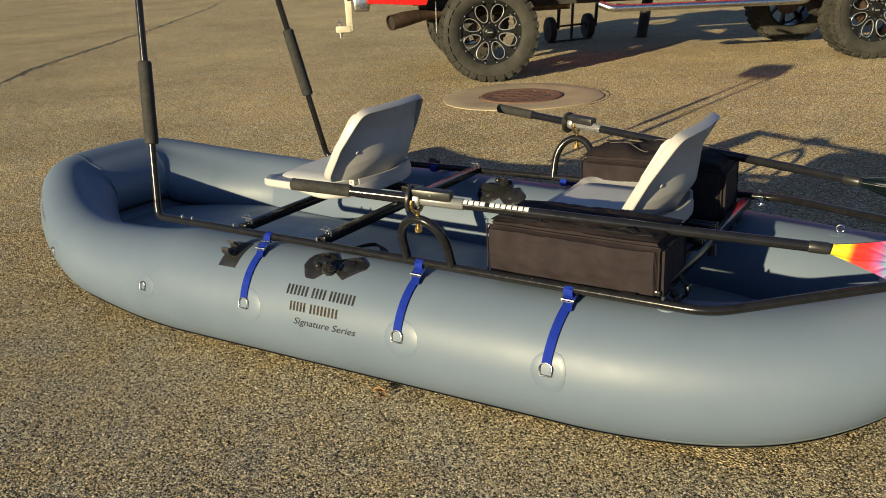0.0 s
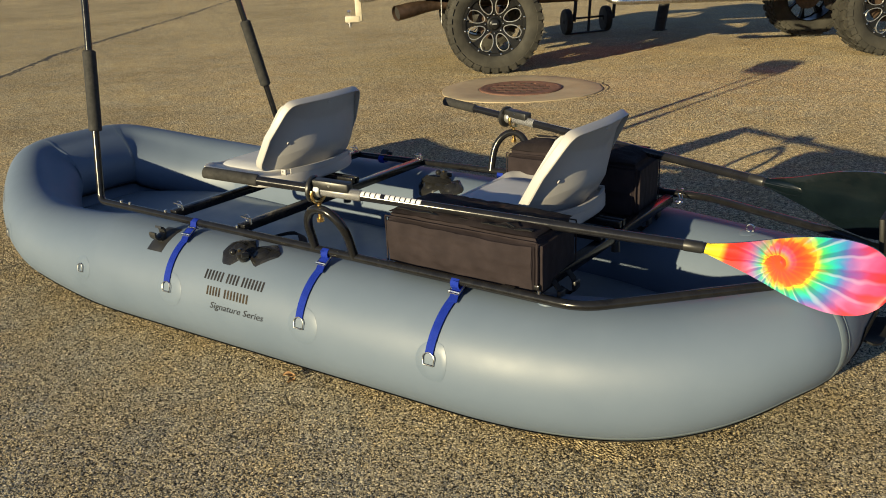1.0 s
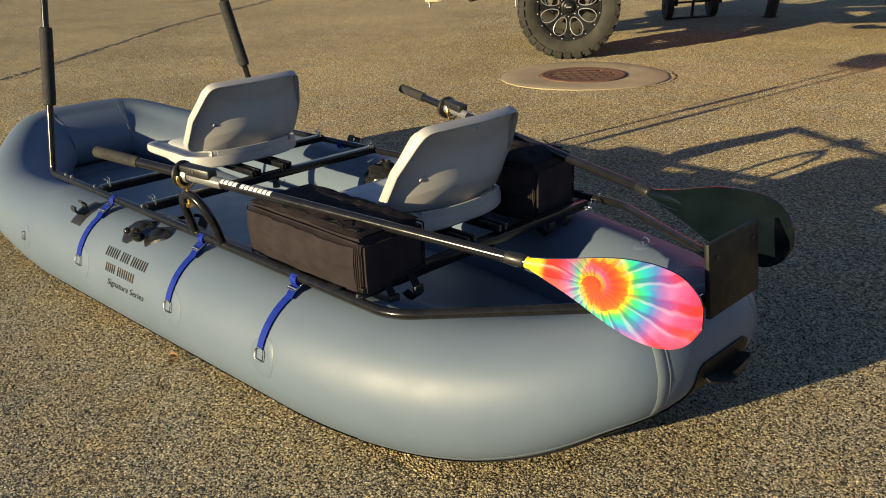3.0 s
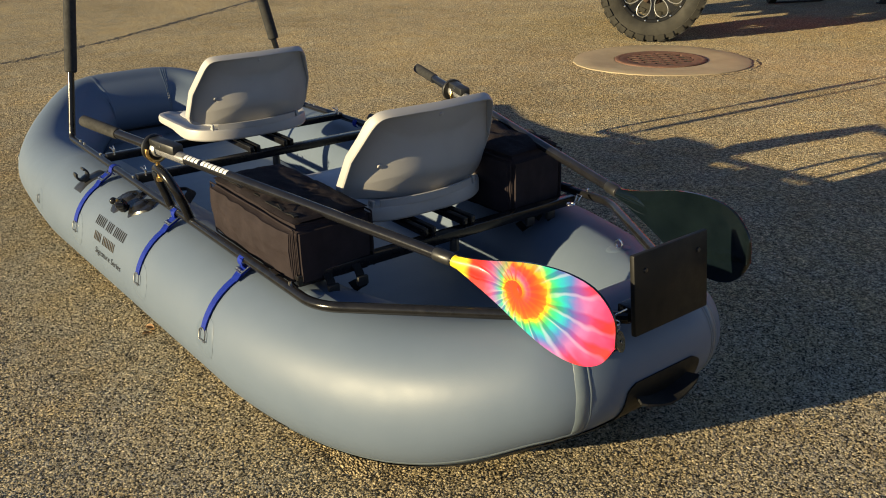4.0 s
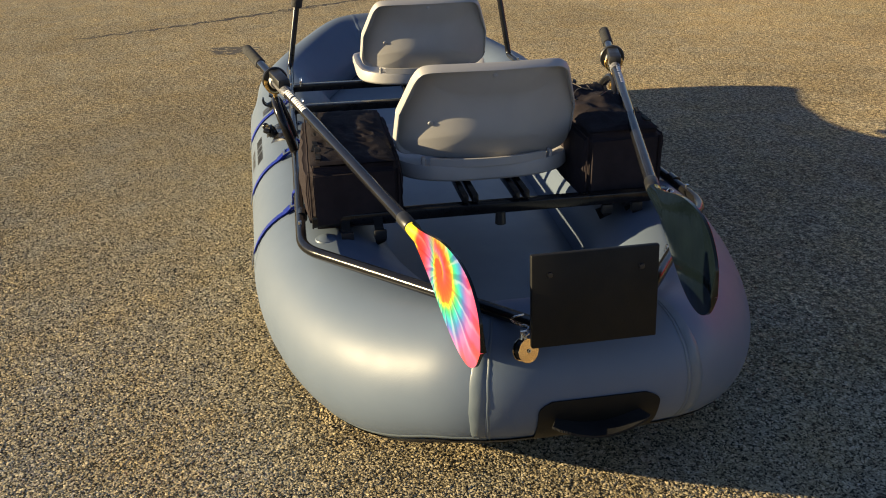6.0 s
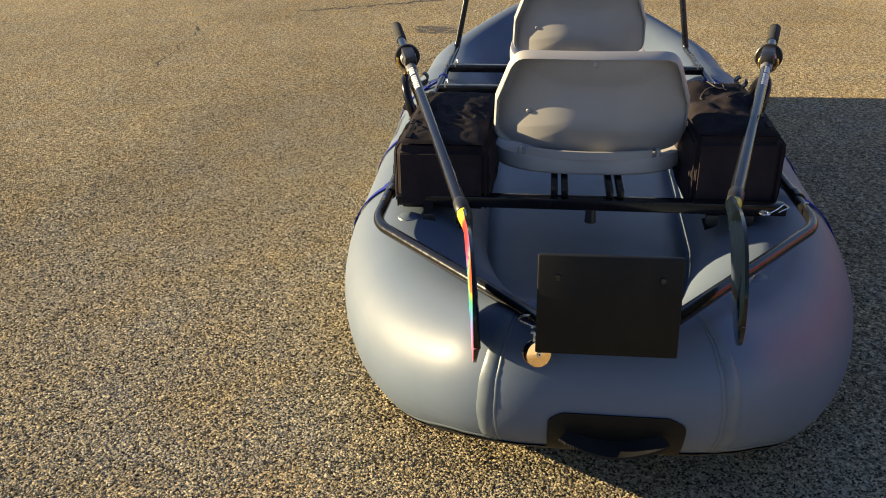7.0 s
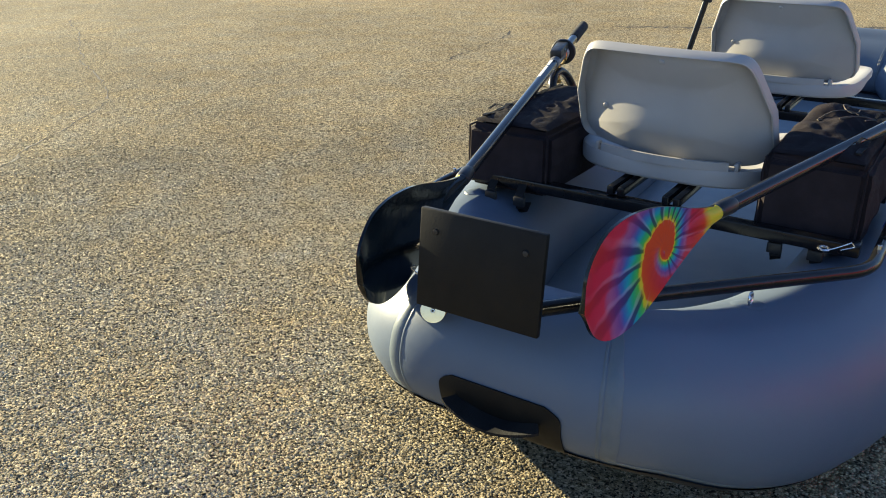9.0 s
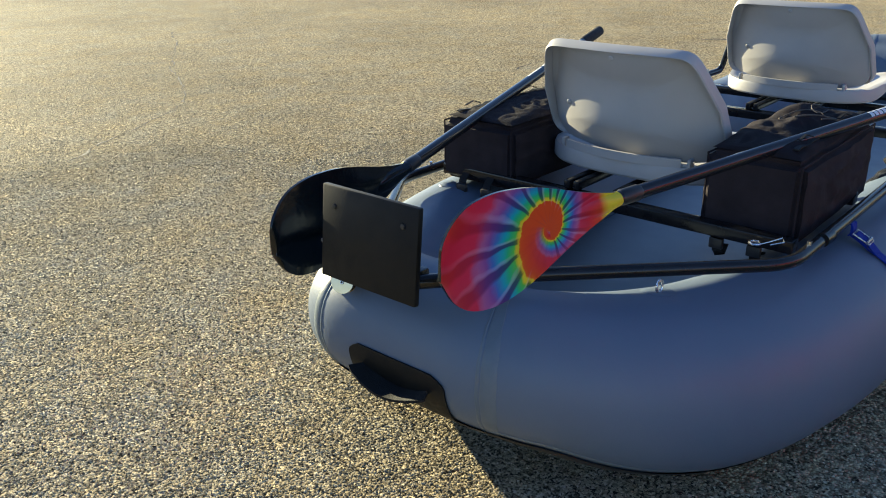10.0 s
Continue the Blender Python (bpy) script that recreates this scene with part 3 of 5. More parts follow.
def disc_patch(x, deg, side, rad, off=0.0007, n=28, name="ring_patch"):
    """A round patch glued to the tube."""
    s0 = share_of(x, side)
    p0, _, r = line_at(s0)
    sgn = 1 if line_at(s0 + 0.002)[0].x > p0.x else -1
    ds = 0.002 / (line_at(s0 + 0.002)[0] - p0).length
    bm = bmesh.new()
    rings = []
    for q, o in ((1.0, 0.0002), (0.96, off), (0.5, off + 0.0002)):
        rings.append([bm.verts.new(skin(s0 + sgn * ds * rad * q * math.cos(2 * math.pi * k / n), radians(deg) + rad * q * math.sin(2 * math.pi * k / n) / r, o)) for k in range(n)])
    for a, b in zip(rings, rings[1:]):
        for k in range(n):
            bm.faces.new((a[k], a[(k + 1) % n], b[(k + 1) % n], b[k]))
    bm.faces.new(rings[-1])
    return part(name, bm, "patch", raft, "round grey glued patch")


def d_ring(parent, x, deg, side, size=0.0175):
    """A steel D-ring lying on the tube, its straight bar low under a keeper."""
    c = on_tube(x, deg, side, 0.0025)
    nn = (c - on_tube(x, deg, side, -0.05)).normalized()
    upv = (on_tube(x, deg + 6, side, 0.0025) - c).normalized()
    sd = nn.cross(upv)
    def at(u, v, lift):
        return c + sd * (u * size) + upv * v + nn * lift
    arc = [at(math.cos(a), 0.002 + size * 0.85 * math.sin(a), 0.003) for a in [math.pi * k / 10 for k in range(11)]]
    pts = [at(0.9, -0.017, 0.001), *arc, at(-0.9, -0.017, 0.001)]
    part("d_ring", tube(pts, 0.0018, 8, closed=True), "ring_steel", parent, "steel D-ring")
    return c, upv, nn


RINGS = [(-0.657, 15), (-0.083, 14), (0.37, 13)]
for x, deg in RINGS:
    for side in (-1, 1):
        pt = disc_patch(x + 0.012, deg - 2, side, 0.055)
        d_ring(pt, x, deg, side)
for x, deg in ((-1.122, 12), (-1.66, 6)):
    for side in (-1, 1):
        pt = disc_patch(x + 0.01, deg - 1, side, 0.043)
        d_ring(pt, x, deg, side, 0.012)


def tube_sheet(x0, x1, d0, d1, side, off, nx=10, nd=10, edge=0.0003, shape=None):
    """A thin sheet lying on the tube between two x and two angles."""
    def f(i, j):
        u, v = i / (nx - 1), j / (nd - 1)
        if shape:
            u, v = shape(u, v)
        o = edge if i in (0, nx - 1) or j in (0, nd - 1) else off
        return on_tube(x0 + (x1 - x0) * u, d0 + (d1 - d0) * v, side, o)
    return grid_mesh(f, nx, nd)


# black moulded holder and the mount on the near tube
def rod_holder(x, side):
    h = part("holder_base", thicken(tube_sheet(x - 0.036, x + 0.036, 47, 82, side, 0.003, 8, 8), 0.003), "plastic", raft, "black flexible holder base")
    c = on_tube(x, 62, side, 0.03)
    nn = (c - on_tube(x, 62, side, 0.0)).normalized()
    ax = Vector((1, 0, 0))
    oth = nn.cross(ax)
    pts = [c + (nn * math.cos(a) + oth * math.sin(a)) * 0.02 for a in [radians(40 + 280 * k / 14) for k in range(15)]]
    bm = sweep(bmesh.new(), pts, 1, flat=(0.03, 0.007, lambda i, p: (p - c)))
    part("clip", bm, "plastic", h, "black open rod clip")
    part("clip_foot", box((0.03, 0.024, 0.03), m=Matrix.Translation(c - nn * 0.025) @ frame_of(ax, nn), bevel=0.005), "plastic", h)


def cleat_mount(x, side, turn=0):
    def leafy(u, v):
        wide = np.interp(u, (0, 0.14, 0.30, 0.50, 0.74, 1), (0.22, 0.92, 0.95, 0.30, 0.86, 0.10))
        return u, 0.5 + (v - 0.5) * float(wide) + 0.10 * (u - 0.5)
    base = part("mount_base", thicken(tube_sheet(x - 0.105, x + 0.115, 50 + turn, 92 + turn, side, 0.006, 25, 10, shape=leafy), 0.003), "gloss", raft, "black butterfly-shaped mount base")
    for dx in (-0.05, 0.05):
        def dome(i, j, dx=dx):
            u, v = i / 9 - 0.5, j / 9 - 0.5
            k = max(0, 1 - (4 * u * u + 4 * v * v))
            return on_tube(x + dx + u * 0.056, 71 + turn + v * 17, side, 0.005 + 0.008 * min(1.0, 1.6 * k))
        part("mount_pad", grid_mesh(dome, 10, 10), "gloss", base)
    c = on_tube(x + 0.004, 60 + turn, side, 0.022)
    nn = (c - on_tube(x + 0.004, 60 + turn, side, 0)).normalized()
    part("swivel_body", lathe([(0.004, -0.02), (0.016, -0.018), (0.019, 0.0), (0.016, 0.016), (0.006, 0.02)], 16, m=Matrix.Translation(c) @ frame_of((1, 0, 0), nn)), "gloss", base)
    k = c - Vector((0, 0, 0.018)) + nn * 0.03 - Vector((0.02, 0, 0))
    part("arm", tube([c + nn * 0.008, k], 0.005, 8), "steel", base)
    kb = bmesh.new()
    bmesh.ops.create_uvsphere(kb, u_segments=14, v_segments=10, radius=0.012, matrix=Matrix.Translation(k + nn * 0.004))
    part("knob", kb, "gloss", base, "round black knob")
    wing = c + nn * 0.022 + Vector((0.026, 0, -0.012))
    part("wing_nut", lathe([(0.002, -0.012), (0.008, -0.011), (0.010, 0.0), (0.008, 0.011), (0.002, 0.012)], 14, m=Matrix.Translation(wing) @ frame_of((0.3, 0, 1), nn)), "gloss", base, "black tightening knob")
    for dx, dn in ((-0.018, 0.014), (0.02, 0.014), (0.002, 0.022)):
        part("bolt", lathe([(0.001, 0.004), (0.004, 0.003), (0.005, 0), (0.005, -0.006)], 8, m=Matrix.Translation(c + Vector((dx, 0, 0)) + nn * dn) @ frame_of((1, 0, 0), nn)), "brass", base)


for side in (-1, 1):
    rod_holder(-0.765, side)
    cleat_mount(-0.375 if side < 0 else -0.31, side, 0 if side < 0 else 50)
    # webbing grab loop inside the tube
    pts = [on_tube(-0.41 + 0.135 * k / 8, 112 + 10 * math.sin(math.pi * k / 8), side, 0.004 + 0.03 * math.sin(math.pi * k / 8)) for k in range(9)]
    part("grab_handle", strap(pts, 0.03, 0.004, (0, -side * 0.6, 0.8)), "blackweb", raft, "black webbing grab handle")


# printed lettering turned into plain bars, word by word
def print_bars(words, deg, h, mat):
    for x0, x1 in words:
        n = max(2, int((x1 - x0) / 0.0125))
        for k in range(n):
            a = x0 + (x1 - x0) * k / n
            part("print_bar", tube_sheet(a, a + (x1 - x0) / n * 0.5, deg - h / 2, deg + h / 2, -1, 0.0009, 3, 3, 0.0009), mat, raft)


print_bars([(-0.497, -0.413), (-0.402, -0.346), (-0.336, -0.240)], 37, 9.5, "ink")
print_bars([(-0.474, -0.410), (-0.398, -0.290)], 22, 8.5, "inkbrown")


def lettering(words, x0, x1, deg, rise, mat):
    """Words printed on the near tube: flat letters laid round its skin."""
    cu = bpy.data.curves.new("lettering", 'FONT')
    cu.body, cu.shear, cu.size, cu.resolution_u = words, 0.32, 1.0, 3
    ob = new("lettering", cu)
    dg = bpy.context.evaluated_depsgraph_get()
    flat = bpy.data.meshes.new_from_object(ob.evaluated_get(dg), depsgraph=dg)
    bpy.data.objects.remove(ob)
    bm = bmesh.new()
    bm.from_mesh(flat)
    bmesh.ops.subdivide_edges(bm, edges=[e for e in bm.edges if e.calc_length() > 0.25], cuts=2)
    w = max(v.co.x for v in bm.verts)
    for v in bm.verts:
        u = v.co.x / w
        v.co = on_tube(x0 + (x1 - x0) * u, deg + rise * v.co.y, -1, 0.0011)
    part("printed_words", bm, mat, raft, "slanted printed words")


lettering("Signature Series", -0.458, -0.226, 5.5, 9.0, "ink")
# faint pen marks on the bow
for x0, x1 in ((-2.005, -1.955), (-1.925, -1.80)):
    for k in range(int((x1 - x0) / 0.011)):
        part("print_bar", tube_sheet(x0 + 0.011 * k, x0 + 0.011 * k + 0.0035, 24, 24 + (5.5 if k % 3 else 8.0), -1, 0.001, 3, 3, 0.001), "inkgrey", raft)

# stern carry handle: black patch with a webbing loop
mid = (min(I_S) + max(I_S)) / 2 / NL
PER = 1 / NL / (LINE[min(I_S) + 6][0] - LINE[min(I_S) + 5][0]).length


def stern_patch(i, j):
    u, v = i / 27 - 0.5, j / 21
    ang = -54 + 57 * v
    w = 0.108
    if v > 0.8:
        w -= 0.022 * ((v - 0.8) / 0.2) ** 3
    return skin(mid + (0.012 + u * 2 * w) * PER, radians(ang), 0.004)


hp = part("handle_patch", thicken(grid_mesh(stern_patch, 28, 22), 0.003), "hdpe", raft, "black rubber patch at the stern")
pts = []
for k in range(19):
    u = k / 18 - 0.5
    pts.append(skin(mid + (0.012 + u * 0.16) * PER, radians(-13 - 7 * math.cos(u * math.pi)), 0.007 + 0.017 * max(0.0, math.cos(u * math.pi)) ** 0.6))
part("carry_loop", strap(pts, 0.046, 0.005, (0, 0, 1)), "blackweb", hp, "black webbing carry loop")
# stern valve cap
for side, x in ((-1, 0.62),):
    c = on_tube(x, 84, side, 0.0)
    part("air_valve", lathe([(0.0, 0.006), (0.016, 0.006), (0.02, 0.003), (0.026, 0.0015), (0.028, -0.002)], 24, m=Matrix.Translation(c)), "patch", raft, "grey air valve cap")


pt = disc_patch(0.918, 98, 1, 0.032)
c = on_tube(0.918, 98, 1, 0.003)
part("d_ring", tube([c + Vector((0.011 * math.cos(a), 0.004, 0.008 + 0.012 * math.sin(a))) for a in [2 * math.pi * k / 18 for k in range(18)]], 0.0027, 8, closed=True), "chrome", pt, "standing steel D-ring")


# ---------------------------------------------------------------- frame
frame_th = thing("rowing_frame", "black powder-coated tubular steel rowing frame strapped on the raft", "boat frame", (0, 0.03, 0.385))
TR = 0.0126
FY = 0.03
RAILS = {-1: [(-1.205, -0.470, 0.406), (0.745, -0.452, 0.409), (1.205, -0.092, 0.448), (1.30, -0.05, 0.47)],
         1: [(-1.245, 0.512, 0.402), (0.718, 0.520, 0.425), (1.185, 0.200, 0.472), (1.30, 0.11, 0.475)]}
POLE = {-1: [(-1.342, -0.275, 1.394)], 1: [(-1.388, 0.362, 1.394)]}
for side in (-1, 1):
    rail = RAILS[side]
    lo = Vector(rail[0])
    hi = Vector(POLE[side][0])
    r = part("side_rail", tube(smooth_path([lo + (hi - lo) * 0.06, lo, *rail[1:]], 0.06, 8), TR, 14), "steel", frame_th)
    d = (hi - lo).normalized()
    up = part("upright", tube([lo + d * 0.05, lo + d * 0.5, hi], TR, 14), "steel", frame_th)
    a = 0.255 if side < 0 else 0.285
    part("foam_sleeve", tube([lo + d * a, lo + d * (a + 0.005), lo + d * (a + 0.285), lo + d * (a + 0.29)], [0.018, 0.0235, 0.0235, 0.018], 18), "foam", up, "black foam grip sleeve")
    part("sleeve_joint", tube([(0.52, rail[1][1] + 0.003, rail[1][2] - 0.001), (0.56, rail[1][1] + 0.002, rail[1][2])], TR + 0.0018, 14), "steel", r)
    for x in (-1.08, -1.03, -0.83, -0.47, 0.63):
        y = rail[0][1] + (rail[1][1] - rail[0][1]) * (x - rail[0][0]) / (rail[1][0] - rail[0][0])
        z = rail[0][2] + (rail[1][2] - rail[0][2]) * (x - rail[0][0]) / (rail[1][0] - rail[0][0])
        part("clip_pin", tube([(x, y, z + 0.004), (x, y, z + 0.02)], 0.0045, 8), "chrome", r, "bright snap pin")
# lean-bar top: a flat padded board with round corners, set on the uprights
bm = bmesh.new()
rings = []
for q, z in ((0.90, -0.024), (0.99, -0.020), (1.0, -0.006), (1.0, 0.008), (0.97, 0.02), (0.88, 0.025), (0.4, 0.027)):
    ring = []
    for k in range(48):
        a = 2 * math.pi * k / 48
        u, v = (math.copysign(abs(f) ** (2 / 6.0), f) for f in (math.cos(a), math.sin(a)))
        ring.append(bm.verts.new((-1.49 + 0.185 * u * q, 0.035 + (0.40 + 0.03 * u) * v * q, 1.408 + z)))
    rings.append(ring)
for a, b in zip(rings, rings[1:]):
    for k in range(48):
        bm.faces.new((a[k], a[(k + 1) % 48], b[(k + 1) % 48], b[k]))
bm.faces.new(rings[0])
bm.faces.new(rings[-1])
part("thigh_pad", bm, "foam", frame_th, "black padded thigh board")

BARS = [(-0.805, 0.412), (-0.462, 0.416), (0.215, 0.414), (0.597, 0.414)]
for x, z in BARS:
    cb = part("cross_bar", box((0.034, 0.97, 0.028), (x, FY, z), 0.004) if x < 0 else box((0.034, 0.91, 0.028), (x, FY, z), 0.004), "steel", frame_th, "black square cross bar")
    for y in (-0.43, 0.49) if x < 0 else ():
        part("clip_pin", tube([(x + 0.022, y, z + 0.01), (x + 0.022, y, z + 0.028), (x - 0.02, y, z + 0.030)], 0.003, 6), "chrome", cb, "bright spring pin")
        part("clip_ring", tube([(x + 0.012 * math.cos(a), y + 0.006, z + 0.026 + 0.012 * math.sin(a)) for a in [2 * math.pi * k / 14 for k in range(14)]], 0.0015, 6, closed=True), "chrome", cb)
for x0, x1 in ((-0.84, -0.45), (0.19, 0.607)):
    for y in (-0.035, 0.095):
        for dy in (-0.0125, 0.0125):
            part("seat_rail", box((x1 - x0, 0.0165, 0.022), ((x0 + x1) / 2, y + dy, 0.441), 0.004), "steel", frame_th, "black seat slide rail")
for x in (0.61, -0.45):
    part("rail_stop", tube([(x, 0.04, 0.405), (x, 0.04, 0.372)], [0.012, 0.014], 12), "plastic", frame_th, "round black rail stop")
# oarlock arches
for side in (-1, 1):
    y = RAILS[side][0][1] + (RAILS[side][1][1] - RAILS[side][0][1]) * 0.59
    z = RAILS[side][0][2] + (RAILS[side][1][2] - RAILS[side][0][2]) * 0.59
    pts = []
    for k in range(19):
        a = math.pi * k / 18
        pts.append((-0.052 - 0.0755 * math.cos(a), y + side * 0.045 * (0.35 + 0.65 * math.sin(a)), z + 0.058 + 0.089 * math.sin(a)))
    pts = [(-0.129, y, z), *pts, (0.025, y, z)]
    arch = part("oarlock_arch", tube(pts, 0.0132, 14), "steel", frame_th, "black bent-tube oarlock stand")
    top = Vector((-0.052, y + side * 0.045, z + 0.147))
    part("lock_bolt", tube([top - Vector((0, 0, 0.035)), top + Vector((0, 0, 0.02))], 0.0065, 10), "brass", arch, "brass oarlock shank")
    part("lock_nut", lathe([(0.003, -0.006), (0.011, -0.006), (0.011, 0.006), (0.003, 0.006)], 6, m=Matrix.Translation(top - Vector((0, 0, 0.03)))), "brass", arch)
    horn = []
    for k in range(13):
        a = radians(-205 + 230 * k / 12)
        horn.append(top + Vector((0.012 * math.cos(a) * 0.3, 0.024 * math.cos(a), 0.048 + 0.026 * math.sin(a))))
    part("lock_horn", tube(horn, 0.0052, 8), "brass", arch, "brass oarlock horn")
# black square board at the stern
BM = Matrix.Translation((1.3255, 0.032, 0.533)) @ pose(0, 0, 0, 0, -6, 0.6)
board = part("stern_board", box((0.012, 0.220, 0.165), bevel=0.003, m=BM), "hdpe", frame_th, "matt black square mounting board")
for y in (-0.079, 0.079):
    part("bolt", lathe([(0.001, 0.003), (0.0045, 0.0025), (0.0055, 0), (0.0055, -0.008)], 10, axis='X', m=BM @ Matrix.Translation((0.0065, y, 0.047))), "plastic", board, "dull black bolt head")
part("board_bracket", box((0.05, 0.17, 0.03), (1.295, 0.03, 0.478), 0.004), "steel", frame_th)

# anchor pulley on a wire loop
pul = thing("anchor_pulley", "polished metal rope pulley hung on wire beside the stern board", "pulley", (1.292, -0.075, 0.421))
PM = Matrix.Translation((1.292, -0.075, 0.421)) @ pose(0, 0, 0, 0, -17, 24)
part("sheave", lathe([(0.004, -0.006), (0.0195, -0.006), (0.016, 0), (0.0195, 0.006), (0.004, 0.006)], 28, axis='X', m=PM), "steel", pul)
for dx in (-0.0085, 0.0085):
    ck = part("cheek", lathe([(0.0035, -0.0012), (0.0212, -0.001), (0.0218, 0.0), (0.0212, 0.001), (0.0035, 0.0012)], 32, axis='X', m=PM @ Matrix.Translation((dx, 0, 0))), "gilt", pul, "round polished cheek plate")
    part("rivet", lathe([(0.0005, 0.0022), (0.003, 0.0016), (0.0042, 0.0), (0.0042, -0.001)], 12, axis='X', m=PM @ Matrix.Translation((dx + 0.0012, 0, 0))), "steel", ck)
part("axle", tube([PM @ Vector((-0.0115, 0, 0)), PM @ Vector((0.0115, 0, 0))], 0.0035, 10), "chrome", pul)
part("shackle", tube([PM @ Vector((-0.006, 0, 0.018)), PM @ Vector((-0.004, 0.003, 0.034)), PM @ Vector((0.004, -0.003, 0.036)), PM @ Vector((0.006, 0, 0.018))], 0.0028, 8), "chrome", pul)
coil = [(1.292 + 0.006 * math.cos(k * 1.3), -0.078 + 0.008 * math.sin(k * 1.3), 0.452 + 0.0022 * k) for k in range(10)]
part("wire_coil", tube(coil, 0.0017, 6), "chrome", pul, "twisted bright wire")
loop = [(1.292 + 0.004 * k, -0.082 - 0.024 * math.sin(k * 0.36), 0.470 + 0.0068 * k - 0.00022 * k * k) for k in range(9)]
part("wire_loop", tube(loop, 0.0016, 6), "chrome", pul, "thin steel wire loop")


# ---------------------------------------------------------------- cam straps
def cam_strap(x_top, x_ring, deg, side):
    y = RAILS[side][0][1] + (RAILS[side][1][1] - RAILS[side][0][1]) * (x_top + 1.2) / 1.95
    z = 0.402
    st = thing("cam_strap", "blue webbing cam strap tying the frame to a D-ring", "strap", on_tube(x_ring, deg, side, 0.003), group="cam straps")
    ang0 = 80
    pts = [(x_top, y, z + 0.0165), Vector((x_top, y + side * 0.014, z + 0.011))]
    n = 10
    for k in range(n + 1):
        u = k / n
        pts.append(on_tube(x_top + (x_ring - x_top) * u, ang0 + (deg + 4.2 - ang0) * u, side, 0.004 + 0.012 * max(0, 1 - u * 5)))
    cc = Vector((x_top, y, 0.2))
    part("webbing", strap(pts, 0.026, 0.0028, lambda i, p: (p - cc)), "webbing", st)
    wrap = [Vector((x_top, y + 0.0165 * math.cos(a), z + 0.0165 * math.sin(a))) for a in [radians(-60 + 300 * k / 14) for k in range(15)]]
    part("rail_wrap", strap(wrap, 0.026, 0.0028, lambda i, p: (p - Vector((x_top, y, z)))), "webbing", st)
    b = pts[3]
    nn = (Vector(b) - cc).normalized()
    dd = (Vector(pts[4]) - Vector(pts[2])).normalized()
    mm = Matrix.Translation(Vector(b) + nn * 0.004) @ frame_of(dd, nn)
    buckle = part("cam_buckle", box((0.034, 0.032, 0.009), bevel=0.003, m=mm), "webbing", st, "blue strap over a cam buckle")
    part("buckle_bar", tube([(mm @ Vector((0.012, -0.018, 0.007))), (mm @ Vector((0.012, 0.018, 0.007)))], 0.003, 8), "chrome", buckle, "bright buckle bar")
    rim = [mm @ Vector(v) for v in ((-0.020, -0.0165, 0.003), (0.018, -0.0165, 0.006), (0.018, 0.0165, 0.006), (-0.020, 0.0165, 0.003))]
    part("buckle_frame", tube(rim, 0.0019, 8, closed=True), "chrome", buckle, "bright steel buckle frame")
    tail = [Vector(b) + nn * 0.006, Vector(b) + nn * 0.008 + dd * 0.022 + Vector((0.004, 0, 0)), Vector(b) + nn * 0.005 + dd * 0.042 + Vector((0.009, 0, 0))]
    part("strap_tail", strap(tail, 0.024, 0.0025, nn), "webbing", st)


for (xr, deg), xt in zip(RINGS, (-0.667, -0.08, 0.385)):
    for side in (-1, 1):
        cam_strap(xt, xr, deg, side)


# ---------------------------------------------------------------- seats
def back_outline(n=56):
    """Outline of the seat back: lateral place and height share, a broad shield with round top corners."""
    out = []
    for k in range(n):
        a = 2 * math.pi * k / n
        c, s = math.cos(a), math.sin(a)
        e = 2 / 15.0
        u, v = math.copysign(abs(c) ** e, c), math.copysign(abs(s) ** e, s)
        h = 0.5 + 0.5 * v
        w = 0.243 - 0.014 * (1 - h) ** 5 - 0.062 * max(0, h - 0.22) ** 1.6 / 0.78 ** 1.6
        out.append((u * w, h))
    return out


BACK = back_outline(72)
B_BOT, B_TOP = Vector((0.452, 0, 0.512)), Vector((0.582, 0, 0.755))


def ease(k):
    k = min(1, max(0, k))
    return k * k * (3 - 2 * k)


def back_point(y, h, depth):
    """A place on the back: along its height h, across y, and so far behind its middle plane."""
    p = B_BOT.lerp(B_TOP, h)
    ax = (B_TOP - B_BOT).normalized()
    nn = Vector((ax.z, 0, -ax.x))
    return Vector((p.x - 0.5 * y * y, y + 0.033, p.z)) + nn * depth


def panel_depth(y, h):
    """The moulded panel is a smooth dome, fullest low down, and lies deep inside the side rims higher up."""
    return (0.047 - 0.040 * ease((h - 0.30) / 0.44) - 0.95 * (y - 0.03) ** 2) * ease((1 - h) / 0.10) * ease((h + 0.08) / 0.12)


